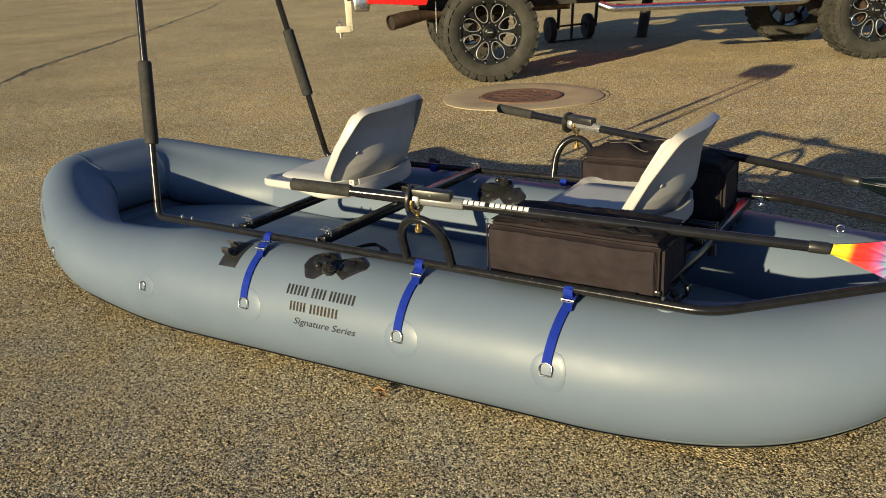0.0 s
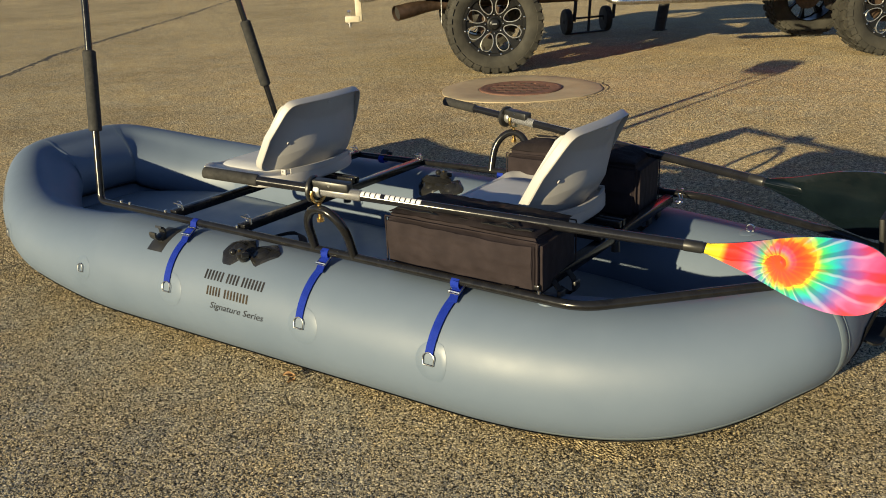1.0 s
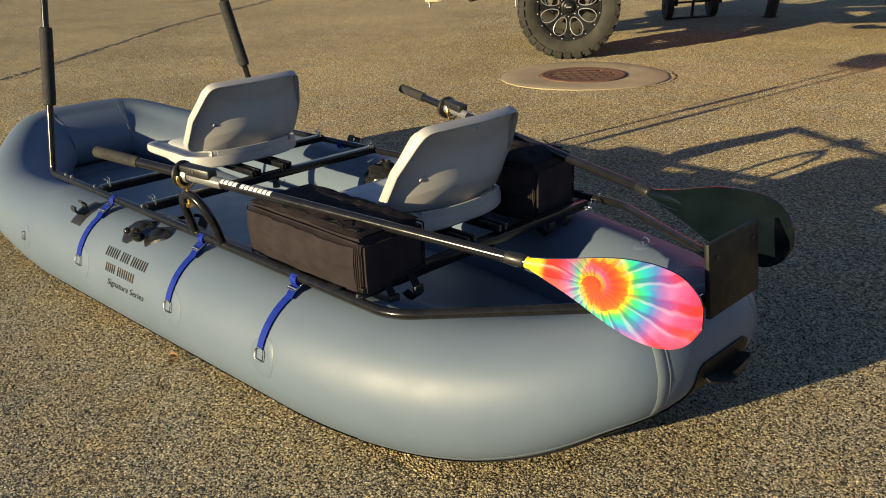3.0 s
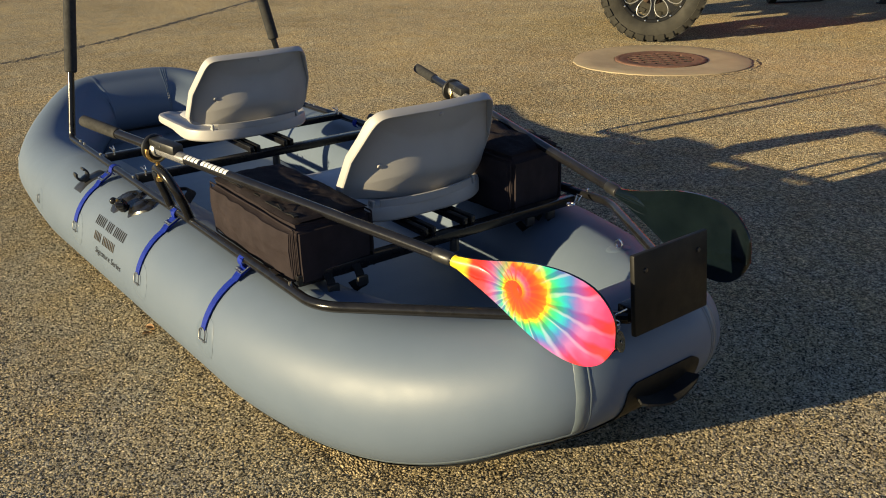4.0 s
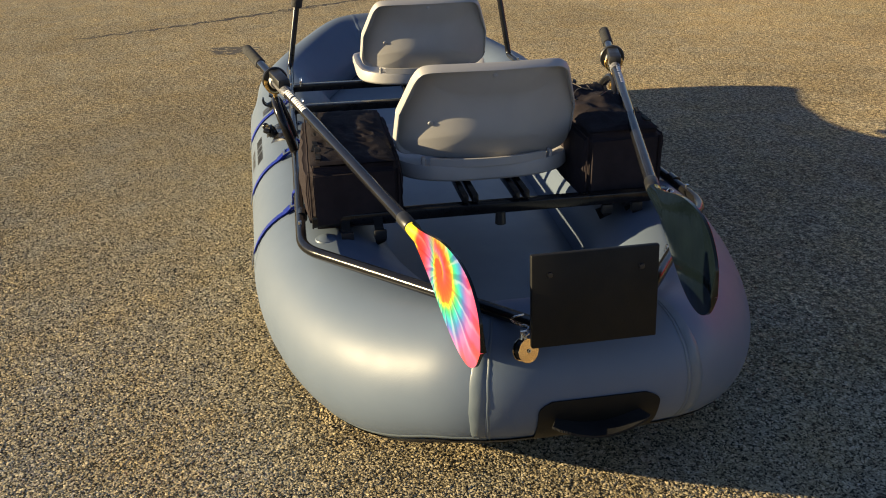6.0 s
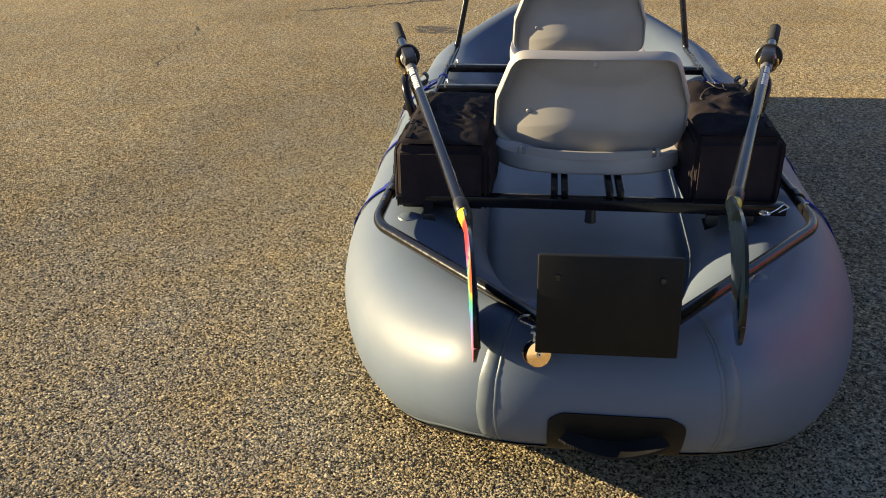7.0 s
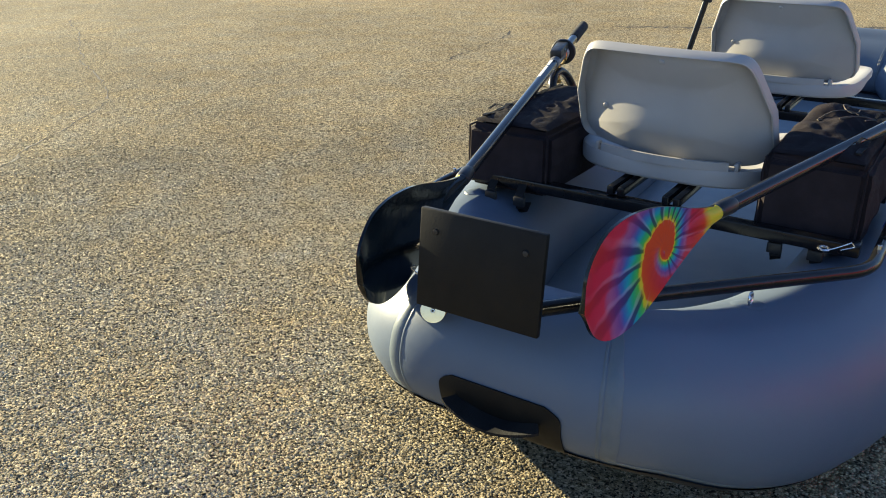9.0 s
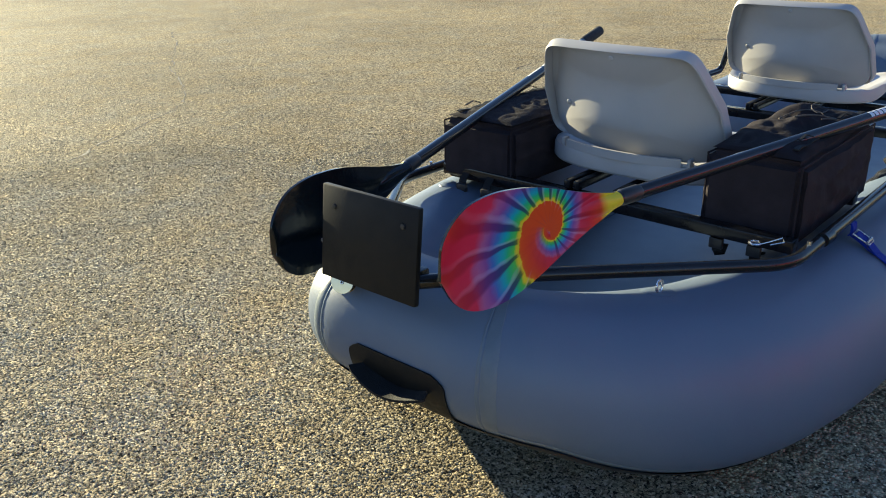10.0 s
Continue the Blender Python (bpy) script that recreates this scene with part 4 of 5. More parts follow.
def build_seat(m):
    th = thing("boat_seat", "light grey moulded plastic fold-down boat seat on black rails", "seat", m=m, group="raft seats")
    n = len(BACK)
    bm = bmesh.new()
    rings = []
    # the side flanges slope back towards a narrower rear edge
    layers = [(0.93, 0.94, -0.024), (0.985, 0.99, -0.024), (1.0, 1.0, -0.018), (0.988, 0.990, 0.001), (0.978, 0.982, 0.004), (0.966, 0.972, 0.004), (0.96, 0.967, 0.001)]
    for sy, sh, dep in layers:
        rings.append([bm.verts.new(back_point(y * sy, 0.5 + (h - 0.5) * sh, dep)) for y, h in BACK])
    for a, b in zip(rings, rings[1:]):
        for k in range(n):
            bm.faces.new((a[k], a[(k + 1) % n], b[(k + 1) % n], b[k]))
    # inner panel: rings closing in on the middle, finely spaced, with the bulge
    prev = rings[-1]
    for q in [0.985, 0.97, *[0.955 - 0.935 * k / 32 for k in range(33)]]:
        ring = [bm.verts.new(back_point(y * q * 0.958, 0.5 + (h - 0.5) * q * 0.965, panel_depth(y * q * 0.958, 0.5 + (h - 0.5) * q * 0.965))) for y, h in BACK]
        for k in range(n):
            bm.faces.new((prev[k], prev[(k + 1) % n], ring[(k + 1) % n], ring[k]))
        prev = ring
    bm.faces.new(prev)
    front = [[bm.verts.new(back_point(y * sc, 0.5 + (h - 0.5) * (1 - (1 - sc) * 0.85), panel_depth(y * sc, 0.5 + (h - 0.5) * sc) - 0.006)) for y, h in BACK] for sc in (0.85, 0.7, 0.45, 0.2)]
    prev = rings[0]
    for ring in front:
        for k in range(n):
            bm.faces.new((prev[k], ring[k], ring[(k + 1) % n], prev[(k + 1) % n]))
        prev = ring
    bm.faces.new(prev)
    back = part("backrest", bm, "seat", th, "", 24)
    for y, h in ((-0.148, 0.42), (0.0, 0.93)):
        c = back_point(y, h, panel_depth(y, h))
        part("screw", lathe([(0.0005, 0.0022), (0.004, 0.0018), (0.0062, 0.0006), (0.007, -0.003)], 14, m=Matrix.Translation(c) @ frame_of((0, 1, 0), back_point(y, h, 0.1) - c)), "seat", back)
    # pan with a turned-down lip and raised side bolsters
    bm = bmesh.new()
    rings = []
    nn = 64

    def pan(k, sc, z):
        a = 2 * math.pi * k / nn
        c, s = math.cos(a), math.sin(a)
        e = 2 / (2.9 if c > 0 else 8.0)
        x = 0.295 + math.copysign(abs(c) ** e, c) * (0.232 if c > 0 else 0.182) * sc
        y = math.copysign(abs(s) ** e, s) * 0.250 * sc
        return Vector((x, y + 0.033, z))
    for sc, z in ((0.80, 0.470), (0.93, 0.460), (0.985, 0.459), (1.0, 0.464), (1.0, 0.491), (0.988, 0.499), (0.93, 0.500), (0.885, 0.495), (0.6, 0.492), (0.3, 0.491)):
        ring = []
        for k in range(nn):
            p = pan(k, sc, z)
            if z > 0.49 and abs(p.y - 0.033) > 0.16 and p.x < 0.42:
                p.z += 0.008 * min(1, (abs(p.y - 0.033) - 0.16) / 0.03) * min(1, (0.42 - p.x) / 0.05) * (1 if sc > 0.7 else 0)
            if z < 0.48:
                p.z += 0.021 * ease((0.42 - p.x) / 0.14)        # the front is thinner than the rear apron
            ring.append(bm.verts.new(p))
        rings.append(ring)
    for a, b in zip(rings, rings[1:]):
        for k in range(nn):
            bm.faces.new((a[k], a[(k + 1) % nn], b[(k + 1) % nn], b[k]))
    bm.faces.new(rings[-1])
    bm.faces.new(rings[0])
    part("seat_pan", bm, "seat", th, "", 34)
    bm = bmesh.new()
    rings = []
    for sc, z in ((0.78, 0.490), (0.80, 0.498), (0.76, 0.505), (0.5, 0.508), (0.2, 0.509)):
        rings.append([bm.verts.new(Vector((0.27 + (pan(k, sc, z).x - 0.295) * 0.92, 0.033 + (pan(k, sc, z).y - 0.033) * 0.85, z))) for k in range(nn)])
    for a, b in zip(rings, rings[1:]):
        for k in range(nn):
            bm.faces.new((a[k], a[(k + 1) % nn], b[(k + 1) % nn], b[k]))
    bm.faces.new(rings[-1])
    part("seat_pad", bm, "cushion", th, "smooth grey seat pad")
    # hinge lugs and the lip that the back stands against
    for s in (-1, 1):
        h = part("hinge_lug", box((0.024, 0.010, 0.024), (0.484, 0.033 + s * 0.166, 0.506), 0.004), "seat", th)
        part("hinge_pin", tube([(0.484, 0.033 + s * 0.159, 0.510), (0.484, 0.033 + s * 0.173, 0.510)], 0.003, 10), "chrome", h)
    lip = [Vector((0.500 + 0.028 * (1 - (y / 0.15) ** 2), y + 0.033, 0.508)) for y in [-0.15 + 0.3 * k / 16 for k in range(17)]]
    part("back_lip", strap(lip, 0.008, 0.02, (0, 0, 1)), "seat", th)
    for y in (-0.035, 0.095):
        part("mount_plate", box((0.16, 0.05, 0.012), (0.34, y, 0.459), 0.003), "steel", th, "black seat mounting plate")
    return th


build_seat(Matrix())
build_seat(Matrix.Translation((-1.065, 0, 0.003)))


# ---------------------------------------------------------------- oars
def build_oar(end, throat, axis, normal, flip):
    """An oar in its blade's frame: X from the throat to the tip, Z across the blade, the dyed face outwards."""
    end, throat = Vector(end), Vector(throat)
    d = Vector(axis).normalized()
    nn = Vector(normal).normalized()
    nn = (nn - d * nn.dot(d)).normalized()
    z = nn.cross(d)
    z = z if z.z > 0 else -z
    y = z.cross(d)
    m = Matrix((d, y, z)).transposed().to_4x4()
    m.translation = throat
    out = 1 if nn.dot(y) > 0 else -1
    th = thing("oar", "black oar with tie-dye printed blade resting in its oarlock", "oar", m=m, group="oars")
    e = m.inverted() @ end
    L = e.length
    sm = frame_of(-e, (0, 0, 1))              # the shaft's frame: X towards the throat

    def s(x, r=0.0, a=0.0):
        return sm @ Vector((x, r * math.cos(a), r * math.sin(a)))
    part("shaft", tube([s(-L + 0.16), s(-0.03), s(0.0), Vector((0.012, 0, 0.001))], [0.0136, 0.0136, 0.0136, 0.0125], 18), "shaft", th)
    part("grip", tube([s(-L), s(-L + 0.004), s(-L + 0.18), s(-L + 0.186)], [0.012, 0.0175, 0.0175, 0.015], 20), "foam", th, "black rubber grip")
    part("ferrule", tube([s(-0.055), s(-0.05), s(-0.012), s(-0.008)], [0.0136, 0.0152, 0.0152, 0.0136], 18), "plastic", th)
    lock = -L + 0.364
    part("sleeve", tube([s(lock), s(lock + 0.003), s(lock + 0.150), s(lock + 0.154)], [0.0145, 0.0162, 0.0162, 0.0145], 20), "weave", th, "grey and black braided oar sleeve")
    part("stop_ring", lathe([(0.0165, -0.010), (0.024, -0.010), (0.027, -0.004), (0.036, -0.005), (0.039, -0.002), (0.039, 0.004), (0.036, 0.007), (0.026, 0.006), (0.0165, 0.010)], 32, axis='X', m=sm @ Matrix.Translation((lock, 0, 0))), "plastic", th, "thin round black oar stop")
    part("collar", lathe([(0.0165, 0.010), (0.0215, 0.010), (0.0225, 0.013), (0.0225, 0.026), (0.0205, 0.030), (0.0165, 0.030)], 28, axis='X', m=sm @ Matrix.Translation((lock, 0, 0))), "milled", th, "bright metal collar")
    blk = part("clamp_block", box((0.115, 0.036, 0.028), (lock + 0.062, 0, 0.019), 0.006, m=sm), "plastic", th, "black clamp block on the sleeve")
    part("clamp_screw", tube([sm @ Vector((lock + 0.062, -0.02, 0.022)), sm @ Vector((lock + 0.062, 0.02, 0.022))], 0.004, 8), "chrome", blk)
    # white printed words as plain bars on the outer side
    a0 = 62 if out > 0 else 118
    for x0, x1 in ((lock + 0.152, lock + 0.217), (lock + 0.227, lock + 0.337)):
        k = int((x1 - x0) / 0.0145)
        for i in range(k):
            xa = x0 + (x1 - x0) * i / k
            xb = xa + (x1 - x0) / k * 0.78
            part("print_bar", grid_mesh(lambda a, b: s(xa + (xb - xa) * a, 0.01395, radians(a0 - out * (17 * b - 34))), 2, 5), "white", th)
    # blade: a slightly spooned sheet between an upper and a lower edge
    up = [(0.0, 0.013), (0.045, 0.029), (0.09, 0.048), (0.14, 0.072), (0.19, 0.094), (0.24, 0.110), (0.29, 0.120), (0.34, 0.119), (0.378, 0.101), (0.402, 0.073), (0.4125, 0.026)]
    lo = [(0.0, -0.013), (0.045, -0.021), (0.09, -0.029), (0.14, -0.040), (0.19, -0.053), (0.24, -0.063), (0.29, -0.066), (0.335, -0.059), (0.370, -0.043), (0.396, -0.016), (0.4125, 0.025)]

    def along(e, t):
        f = t * (len(e) - 1)
        i = min(int(f), len(e) - 2)
        w = f - i
        p0, p1, p2, p3 = (e[max(i - 1, 0)], e[i], e[i + 1], e[min(i + 2, len(e) - 1)])
        return [0.5 * (2 * b + (c - a) * w + (2 * a - 5 * b + 4 * c - dd) * w * w + (3 * b - a - 3 * c + dd) * w ** 3) for a, b, c, dd in zip(p0, p1, p2, p3)]

    def surf(t, v, off):
        a, b = along(up, t), along(lo, t)
        x, zz = a[0] + (b[0] - a[0]) * v, a[1] + (b[1] - a[1]) * v
        spoon = 0.05 * x * (x - 0.34) - 0.006 * math.sin(math.pi * v) * min(1, x / 0.1)
        return Vector((x, out * (spoon + off), zz))
    nu, nv = 44, 17
    # the gel coat runs up over the moulded throat
    cone = bmesh.new()
    rear = bmesh.new()
    for side_bm, a0 in ((cone, -90), (rear, 90)):
        rows = []
        for x, ry, rz in ((-0.002, 0.0142, 0.0142), (0.004, 0.0142, 0.0142), (0.02, 0.0128, 0.0160), (0.04, 0.0095, 0.0185), (0.065, 0.0075, 0.0200), (0.095, 0.0045, 0.0150), (0.115, 0.0020, 0.0080)):
            mid_y = 0.0 if x < 0.01 else out * (0.05 * x * (x - 0.34) - 0.006 * min(1, x / 0.1))
            rows.append([side_bm.verts.new((x, out * ry * math.cos(a) + mid_y, rz * math.sin(a) + 0.05 * max(x, 0))) for a in [radians(a0 + 18 * k) for k in range(11)]])
        for a, b in zip(rows, rows[1:]):
            for k in range(10):
                side_bm.faces.new((a[k], a[k + 1], b[k + 1], b[k]))
    part("throat_back", rear, "carbon", th)
    part("throat", cone, "tiedye" if flip > 0 else "tiedye_turned", th, "yellow-dyed moulded throat")
    part("blade_face", grid_mesh(lambda i, j: surf(i / (nu - 1), j / (nv - 1), 0.0028), nu, nv), "tiedye" if flip > 0 else "tiedye_turned", th, "tie-dye sunburst printed blade face in red, yellow, green and blue")
    bm = grid_mesh(lambda i, j: surf(i / (nu - 1), j / (nv - 1), -0.0028), nu, nv)
    rim = [(i, 0) for i in range(nu)] + [(nu - 1, j) for j in range(1, nv)] + [(i, nv - 1) for i in range(nu - 2, -1, -1)]
    prev = None
    for i, j in rim:
        cur = (bm.verts.new(surf(i / (nu - 1), j / (nv - 1), -0.0028)), bm.verts.new(surf(i / (nu - 1), j / (nv - 1), 0.0026)))
        if prev:
            bm.faces.new((prev[0], cur[0], cur[1], prev[1]))
        prev = cur
    bmesh.ops.remove_doubles(bm, verts=bm.verts[:], dist=1e-6)
    blade = part("blade_back", bm, "carbon", th, "glossy black blade back and edge")
    rib = [surf(t, 0.46 + 0.1 * t, -0.002) + Vector((0, -out * 0.006 * (1 - t * 4.0), 0)) for t in [k / 36 for k in range(9)]]
    part("blade_rib", tube(rib, [0.008, 0.0075, 0.007, 0.006, 0.005, 0.004, 0.003, 0.002, 0.001], 10), "carbon", blade)
    return th


build_oar((-0.425, -0.595, 0.640), (0.967, -0.226, 0.530), (0.393, 0.056, -0.080), (0.205, -0.988, -0.03), 1)
build_oar((-0.440, 0.665, 0.6365), (0.963, 0.283, 0.567), (0.386, -0.054, -0.058), (0.146, 0.988, 0.048), -1)


# ---------------------------------------------------------------- side bags
def build_bag(x0, x1, y0, y1, z0, z1, outer, label, slump, seed):
    th = thing("storage_bag", label, "bag", ((x0 + x1) / 2, (y0 + y1) / 2, z0), group="side bags")
    cx, cy, cz = (x0 + x1) / 2, (y0 + y1) / 2, (z0 + z1) / 2
    half = Vector(((x1 - x0) / 2, (y1 - y0) / 2, (z1 - z0) / 2))

    def face_noise(p, amp):
        return noise.noise(p * 7 + Vector((seed, 0, 0))) * amp + noise.noise(p * 22) * amp * 0.25
    bm = bmesh.new()
    bmesh.ops.create_cube(bm, size=1.0, matrix=Matrix.Translation((cx, cy, cz)) @ Matrix.Diagonal((x1 - x0, y1 - y0, z1 - z0, 1)))
    bmesh.ops.bevel(bm, geom=bm.edges[:], offset=0.016, segments=3, affect='EDGES')
    bmesh.ops.subdivide_edges(bm, edges=[e for e in bm.edges if e.calc_length() > 0.03], cuts=26, use_grid_fill=True)
    for v in bm.verts:
        p = v.co
        # slanting folds in the cloth, fading at the seams
        rel = [(p[a] - (cx, cy, cz)[a]) / half[a] for a in range(3)]
        axis = max(range(3), key=lambda a: abs(rel[a]))
        mask = math.prod(max(0.0, 1 - rel[a] ** 2) for a in range(3) if a != axis) ** 0.6
        fold = 1 - 2.4 * abs(noise.noise(Vector((p.x * 6 + p.z * 9, p.y * 7 + seed, p.z * 15 - p.x * 5))))
        fold += 0.5 - 1.2 * abs(noise.noise(Vector((p.x * 17 - p.z * 8, p.y * 15, p.z * 25 + p.x * 6 + seed))))
        crease = math.copysign((0.0006, 0.0085, 0.006)[axis] * mask * fold, rel[axis])
        k = face_noise(p, 0.002 if axis == 0 else 0.0065)
        bulge = 0.012 * max(0, 1 - ((p.x - cx) / (x1 - x0) * 2) ** 2) * max(0, 1 - ((p.z - cz) / (z1 - z0) * 2) ** 2)
        p.y += math.copysign(bulge, p.y - cy) if abs(p.y - cy) > (y1 - y0) * 0.45 else 0
        p += Vector((k * 0.5, k, k * 0.6))
        p[axis] += crease
        if axis == 0:
            p.x -= 0.006 * rel[1]        # the ends lean a little
        if p.z > z1 - 0.02:
            p.z += slump * math.sin(3.1 * (p.x - x0) / (x1 - x0)) * (0.6 + noise.noise(p * 14)) * max(0, 1 - ((p.y - cy) / (y1 - y0) * 2.0) ** 2)
    body = part("body", bm, "cordura", th, "", 50)
    # lid with piping, zip and folds
    def lid(i, j):
        u, v = i / 55, j / 23
        x, y = x0 + 0.012 + (x1 - x0 - 0.024) * u, y0 + 0.01 + (y1 - y0 - 0.02) * v
        w = max(0, math.sin(math.pi * u)) ** 0.4 * max(0, math.sin(math.pi * v)) ** 0.4
        return Vector((x, y, z1 + 0.006 + w * (0.012 + slump * 1.2 * (0.7 + noise.noise(Vector((x * 9, y * 11, seed))))) + w * 0.010 * (0.6 - 1.6 * abs(noise.noise(Vector((x * 20 + y * 14, y * 26 - x * 8, seed)))))))
    part("lid", grid_mesh(lid, 56, 24), "meshcloth", body, "crumpled black mesh lid")
    ye = y0 if outer < 0 else y1
    for y in (y0 + 0.005, y1 - 0.005):
        for z in (z0 + 0.006, z1 - 0.006):
            pts = [(x0 + 0.005 + (x1 - x0 - 0.01) * k / 20, y + 0.0016 * noise.noise(Vector((k * 0.3, y * 9, z * 7))), z + 0.0018 * noise.noise(Vector((k * 0.3, z * 9, seed)))) for k in range(21)]
            part("piping", tube(pts, 0.0022, 8), "cordura", body)
    for x in (x0 + 0.005, x1 - 0.005):
        for y in (y0 + 0.005, y1 - 0.005):
            part("piping", tube([(x + 0.002 * noise.noise(Vector((x * 8, y * 8, k))), y, z0 + 0.006 + (z1 - z0 - 0.012) * k / 6) for k in range(7)], 0.0022, 8), "cordura", body)
    zy = ye - outer * 0.03
    part("zip", strap([(x0 + 0.03 + (x1 - x0 - 0.06) * k / 24, zy + 0.010 * noise.noise(Vector((k * 0.33, seed, 0))), z1 + 0.012 + slump * 0.5 + 0.006 * noise.noise(Vector((k * 0.45, seed, 4)))) for k in range(25)], 0.012, 0.003, (0, 0, 1)), "blackweb", body)
    for xx in (x0 + 0.12, x1 - 0.12):
        part("zip_pull", strap([(xx, zy, z1 + 0.02 + slump * 0.5), (xx + 0.02, zy - 0.008, z1 + 0.027 + slump * 0.5), (xx + 0.045, zy - 0.012, z1 + 0.02 + slump * 0.5)], 0.006, 0.002, (0, 0, 1)), "blackweb", body)
    for xx, yy in ((x1 + 0.004, cy + 0.03 * outer), (x1 + 0.006, cy - 0.05 * outer)):
        loop = part("tie_strap", strap([(xx - 0.01, yy, z0 + 0.03), (xx + 0.012, yy, z0 + 0.005), (xx + 0.016, yy + 0.006, z0 - 0.03), (xx - 0.004, yy + 0.004, z0 - 0.045), (xx - 0.03, yy, z0 - 0.03)], 0.022, 0.003, (1, 0, 0.4)), "blackweb", th, "black tie-down webbing")
        part("buckle", box((0.012, 0.03, 0.024), (xx + 0.018, yy + 0.003, z0 - 0.012), 0.003), "plastic", loop)
    return th


build_bag(0.116, 0.612, -0.428, -0.205, 0.392, 0.547, -1, "black-brown nylon storage bag with zipped lid beside the seat", 0.004, 3)
build_bag(0.088, 0.572, 0.268, 0.472, 0.394, 0.570, 1, "black nylon storage bag with crumpled lid beside the shaded rail", 0.022, 8)
# wire clip at the corner of the shaded bag
wc = thing("wire_clip", "small bright wire clip with a round end on the bag corner", "clip", (0.64, 0.43, 0.42))
part("ring_end", tube([(0.655 + 0.010 * math.cos(a), 0.425 + 0.010 * math.sin(a), 0.425) for a in [2 * math.pi * k / 14 for k in range(14)]], 0.003, 8, closed=True), "chrome", wc)
part("wire", tube([(0.655, 0.436, 0.425), (0.648, 0.452, 0.432), (0.635, 0.470, 0.440), (0.645, 0.478, 0.436), (0.655, 0.455, 0.428)], 0.0015, 6), "chrome", wc)

# loose light cords on the lid of the shaded bag
far_bag = [o for o in bpy.data.objects if o.name.startswith("storage_bag")][-1]


def lid_height(x, y):
    u, v = (x - 0.10) / 0.46, (y - 0.278) / 0.184
    w = max(0, math.sin(math.pi * u)) ** 0.4 * max(0, math.sin(math.pi * v)) ** 0.4
    return 0.577 + w * (0.012 + 0.0264 * (0.7 + noise.noise(Vector((x * 9, y * 11, 8)))))


for k, (cx, cy) in enumerate(((0.20, 0.36), (0.27, 0.34), (0.33, 0.39))):
    cord = [(cx + 0.04 * math.sin(q * 0.5 + k), cy + 0.03 * math.cos(q * 0.42 + 2 * k) + 0.003 * q) for q in range(10)]
    part("cord", tube([(x, y, lid_height(x, y) + 0.005) for x, y in cord], 0.0014, 6), "inkgrey", far_bag, "thin pale loose cord")


# ---------------------------------------------------------------- drain in the lot
DC = Vector((-2.25, 4.31, 0))
bm = bmesh.new()
rng = random.Random(5)
n = 72
wob = [0.015 * math.sin(3 * 2 * math.pi * k / n + 1) + rng.uniform(-0.008, 0.008) for k in range(n)]
rings = []
for r, z in ((0.70, -0.01), (0.70, 0.006), (0.685, 0.010), (0.55, 0.007), (0.372, 0.003), (0.366, -0.12)):
    rings.append([bm.verts.new((DC.x + (r + (wob[k] if r > 0.5 else 0)) * math.cos(2 * math.pi * k / n), DC.y + (r + (wob[k] if r > 0.5 else 0)) * math.sin(2 * math.pi * k / n), z)) for k in range(n)])
for a, b in zip(rings, rings[1:]):
    for k in range(n):
        bm.faces.new((a[k], a[(k + 1) % n], b[(k + 1) % n], b[k]))
solid("drain_collar", bm, "concrete", "round weathered concrete collar set flush round a drain", "drain collar", kind="structure")
drain = thing("drain_grate", "round rusty cast-iron storm drain grate in a concrete collar", "drain grate", (DC.x, DC.y, 0))
part("rim", lathe([(0.325, -0.03), (0.325, 0.010), (0.332, 0.012), (0.358, 0.012), (0.364, 0.008), (0.364, -0.03)], 64, m=Matrix.Translation(DC), closed=True), "rust", drain)
# a dark disc just above the ground paints the shade below the grate
part("slot_shade_disc", lathe([(0.02, 0.0015), (0.33, 0.002), (0.33, 0.0025), (0.02, 0.003)], 40, m=Matrix.Translation(DC)), "hole", drain, "dark disc painted for the shade under the bars")
GM = Matrix.Translation((DC.x, DC.y, 0)) @ Matrix.Rotation(radians(24), 4, 'Z')
part("plate_ring", lathe([(0.262, -0.018), (0.262, 0.007), (0.268, 0.010), (0.328, 0.010), (0.328, -0.018)], 64, m=Matrix.Translation(DC), closed=True), "rust", drain)
for k in range(7):
    t = -0.255 + 0.085 * k
    h = math.sqrt(max(0.27 ** 2 - t * t, 0.004))
    # bar and rib bodies are coloured near-black as the shade in the slots
    bar = part("bar", box((2 * h, 0.036, 0.016), (0, t, 0.0), 0.002, 1, m=GM), "hole", drain, "iron bar with slot shade painted on its sides")
    part("worn_top", box((2 * h, 0.037, 0.0022), (0, t, 0.0090), 0.0008, 1, m=GM), "rust", bar, "worn rusty top of the bar")
    tm = t + 0.0425
    if k < 6:
        hm = math.sqrt(max(0.265 ** 2 - tm * tm, 0.0))
        for q in range(-4, 5):
            x = q * 0.092 + (0.046 if k % 2 else 0)
            if abs(x) < hm:
                rib = part("cross_rib", box((0.042, 0.048, 0.015), (x, tm, 0.0), 0.002, 1, m=GM), "hole", drain)
                part("worn_top", box((0.042, 0.047, 0.002), (x, tm, 0.0085), 0.0008, 1, m=GM), "rust", rib)


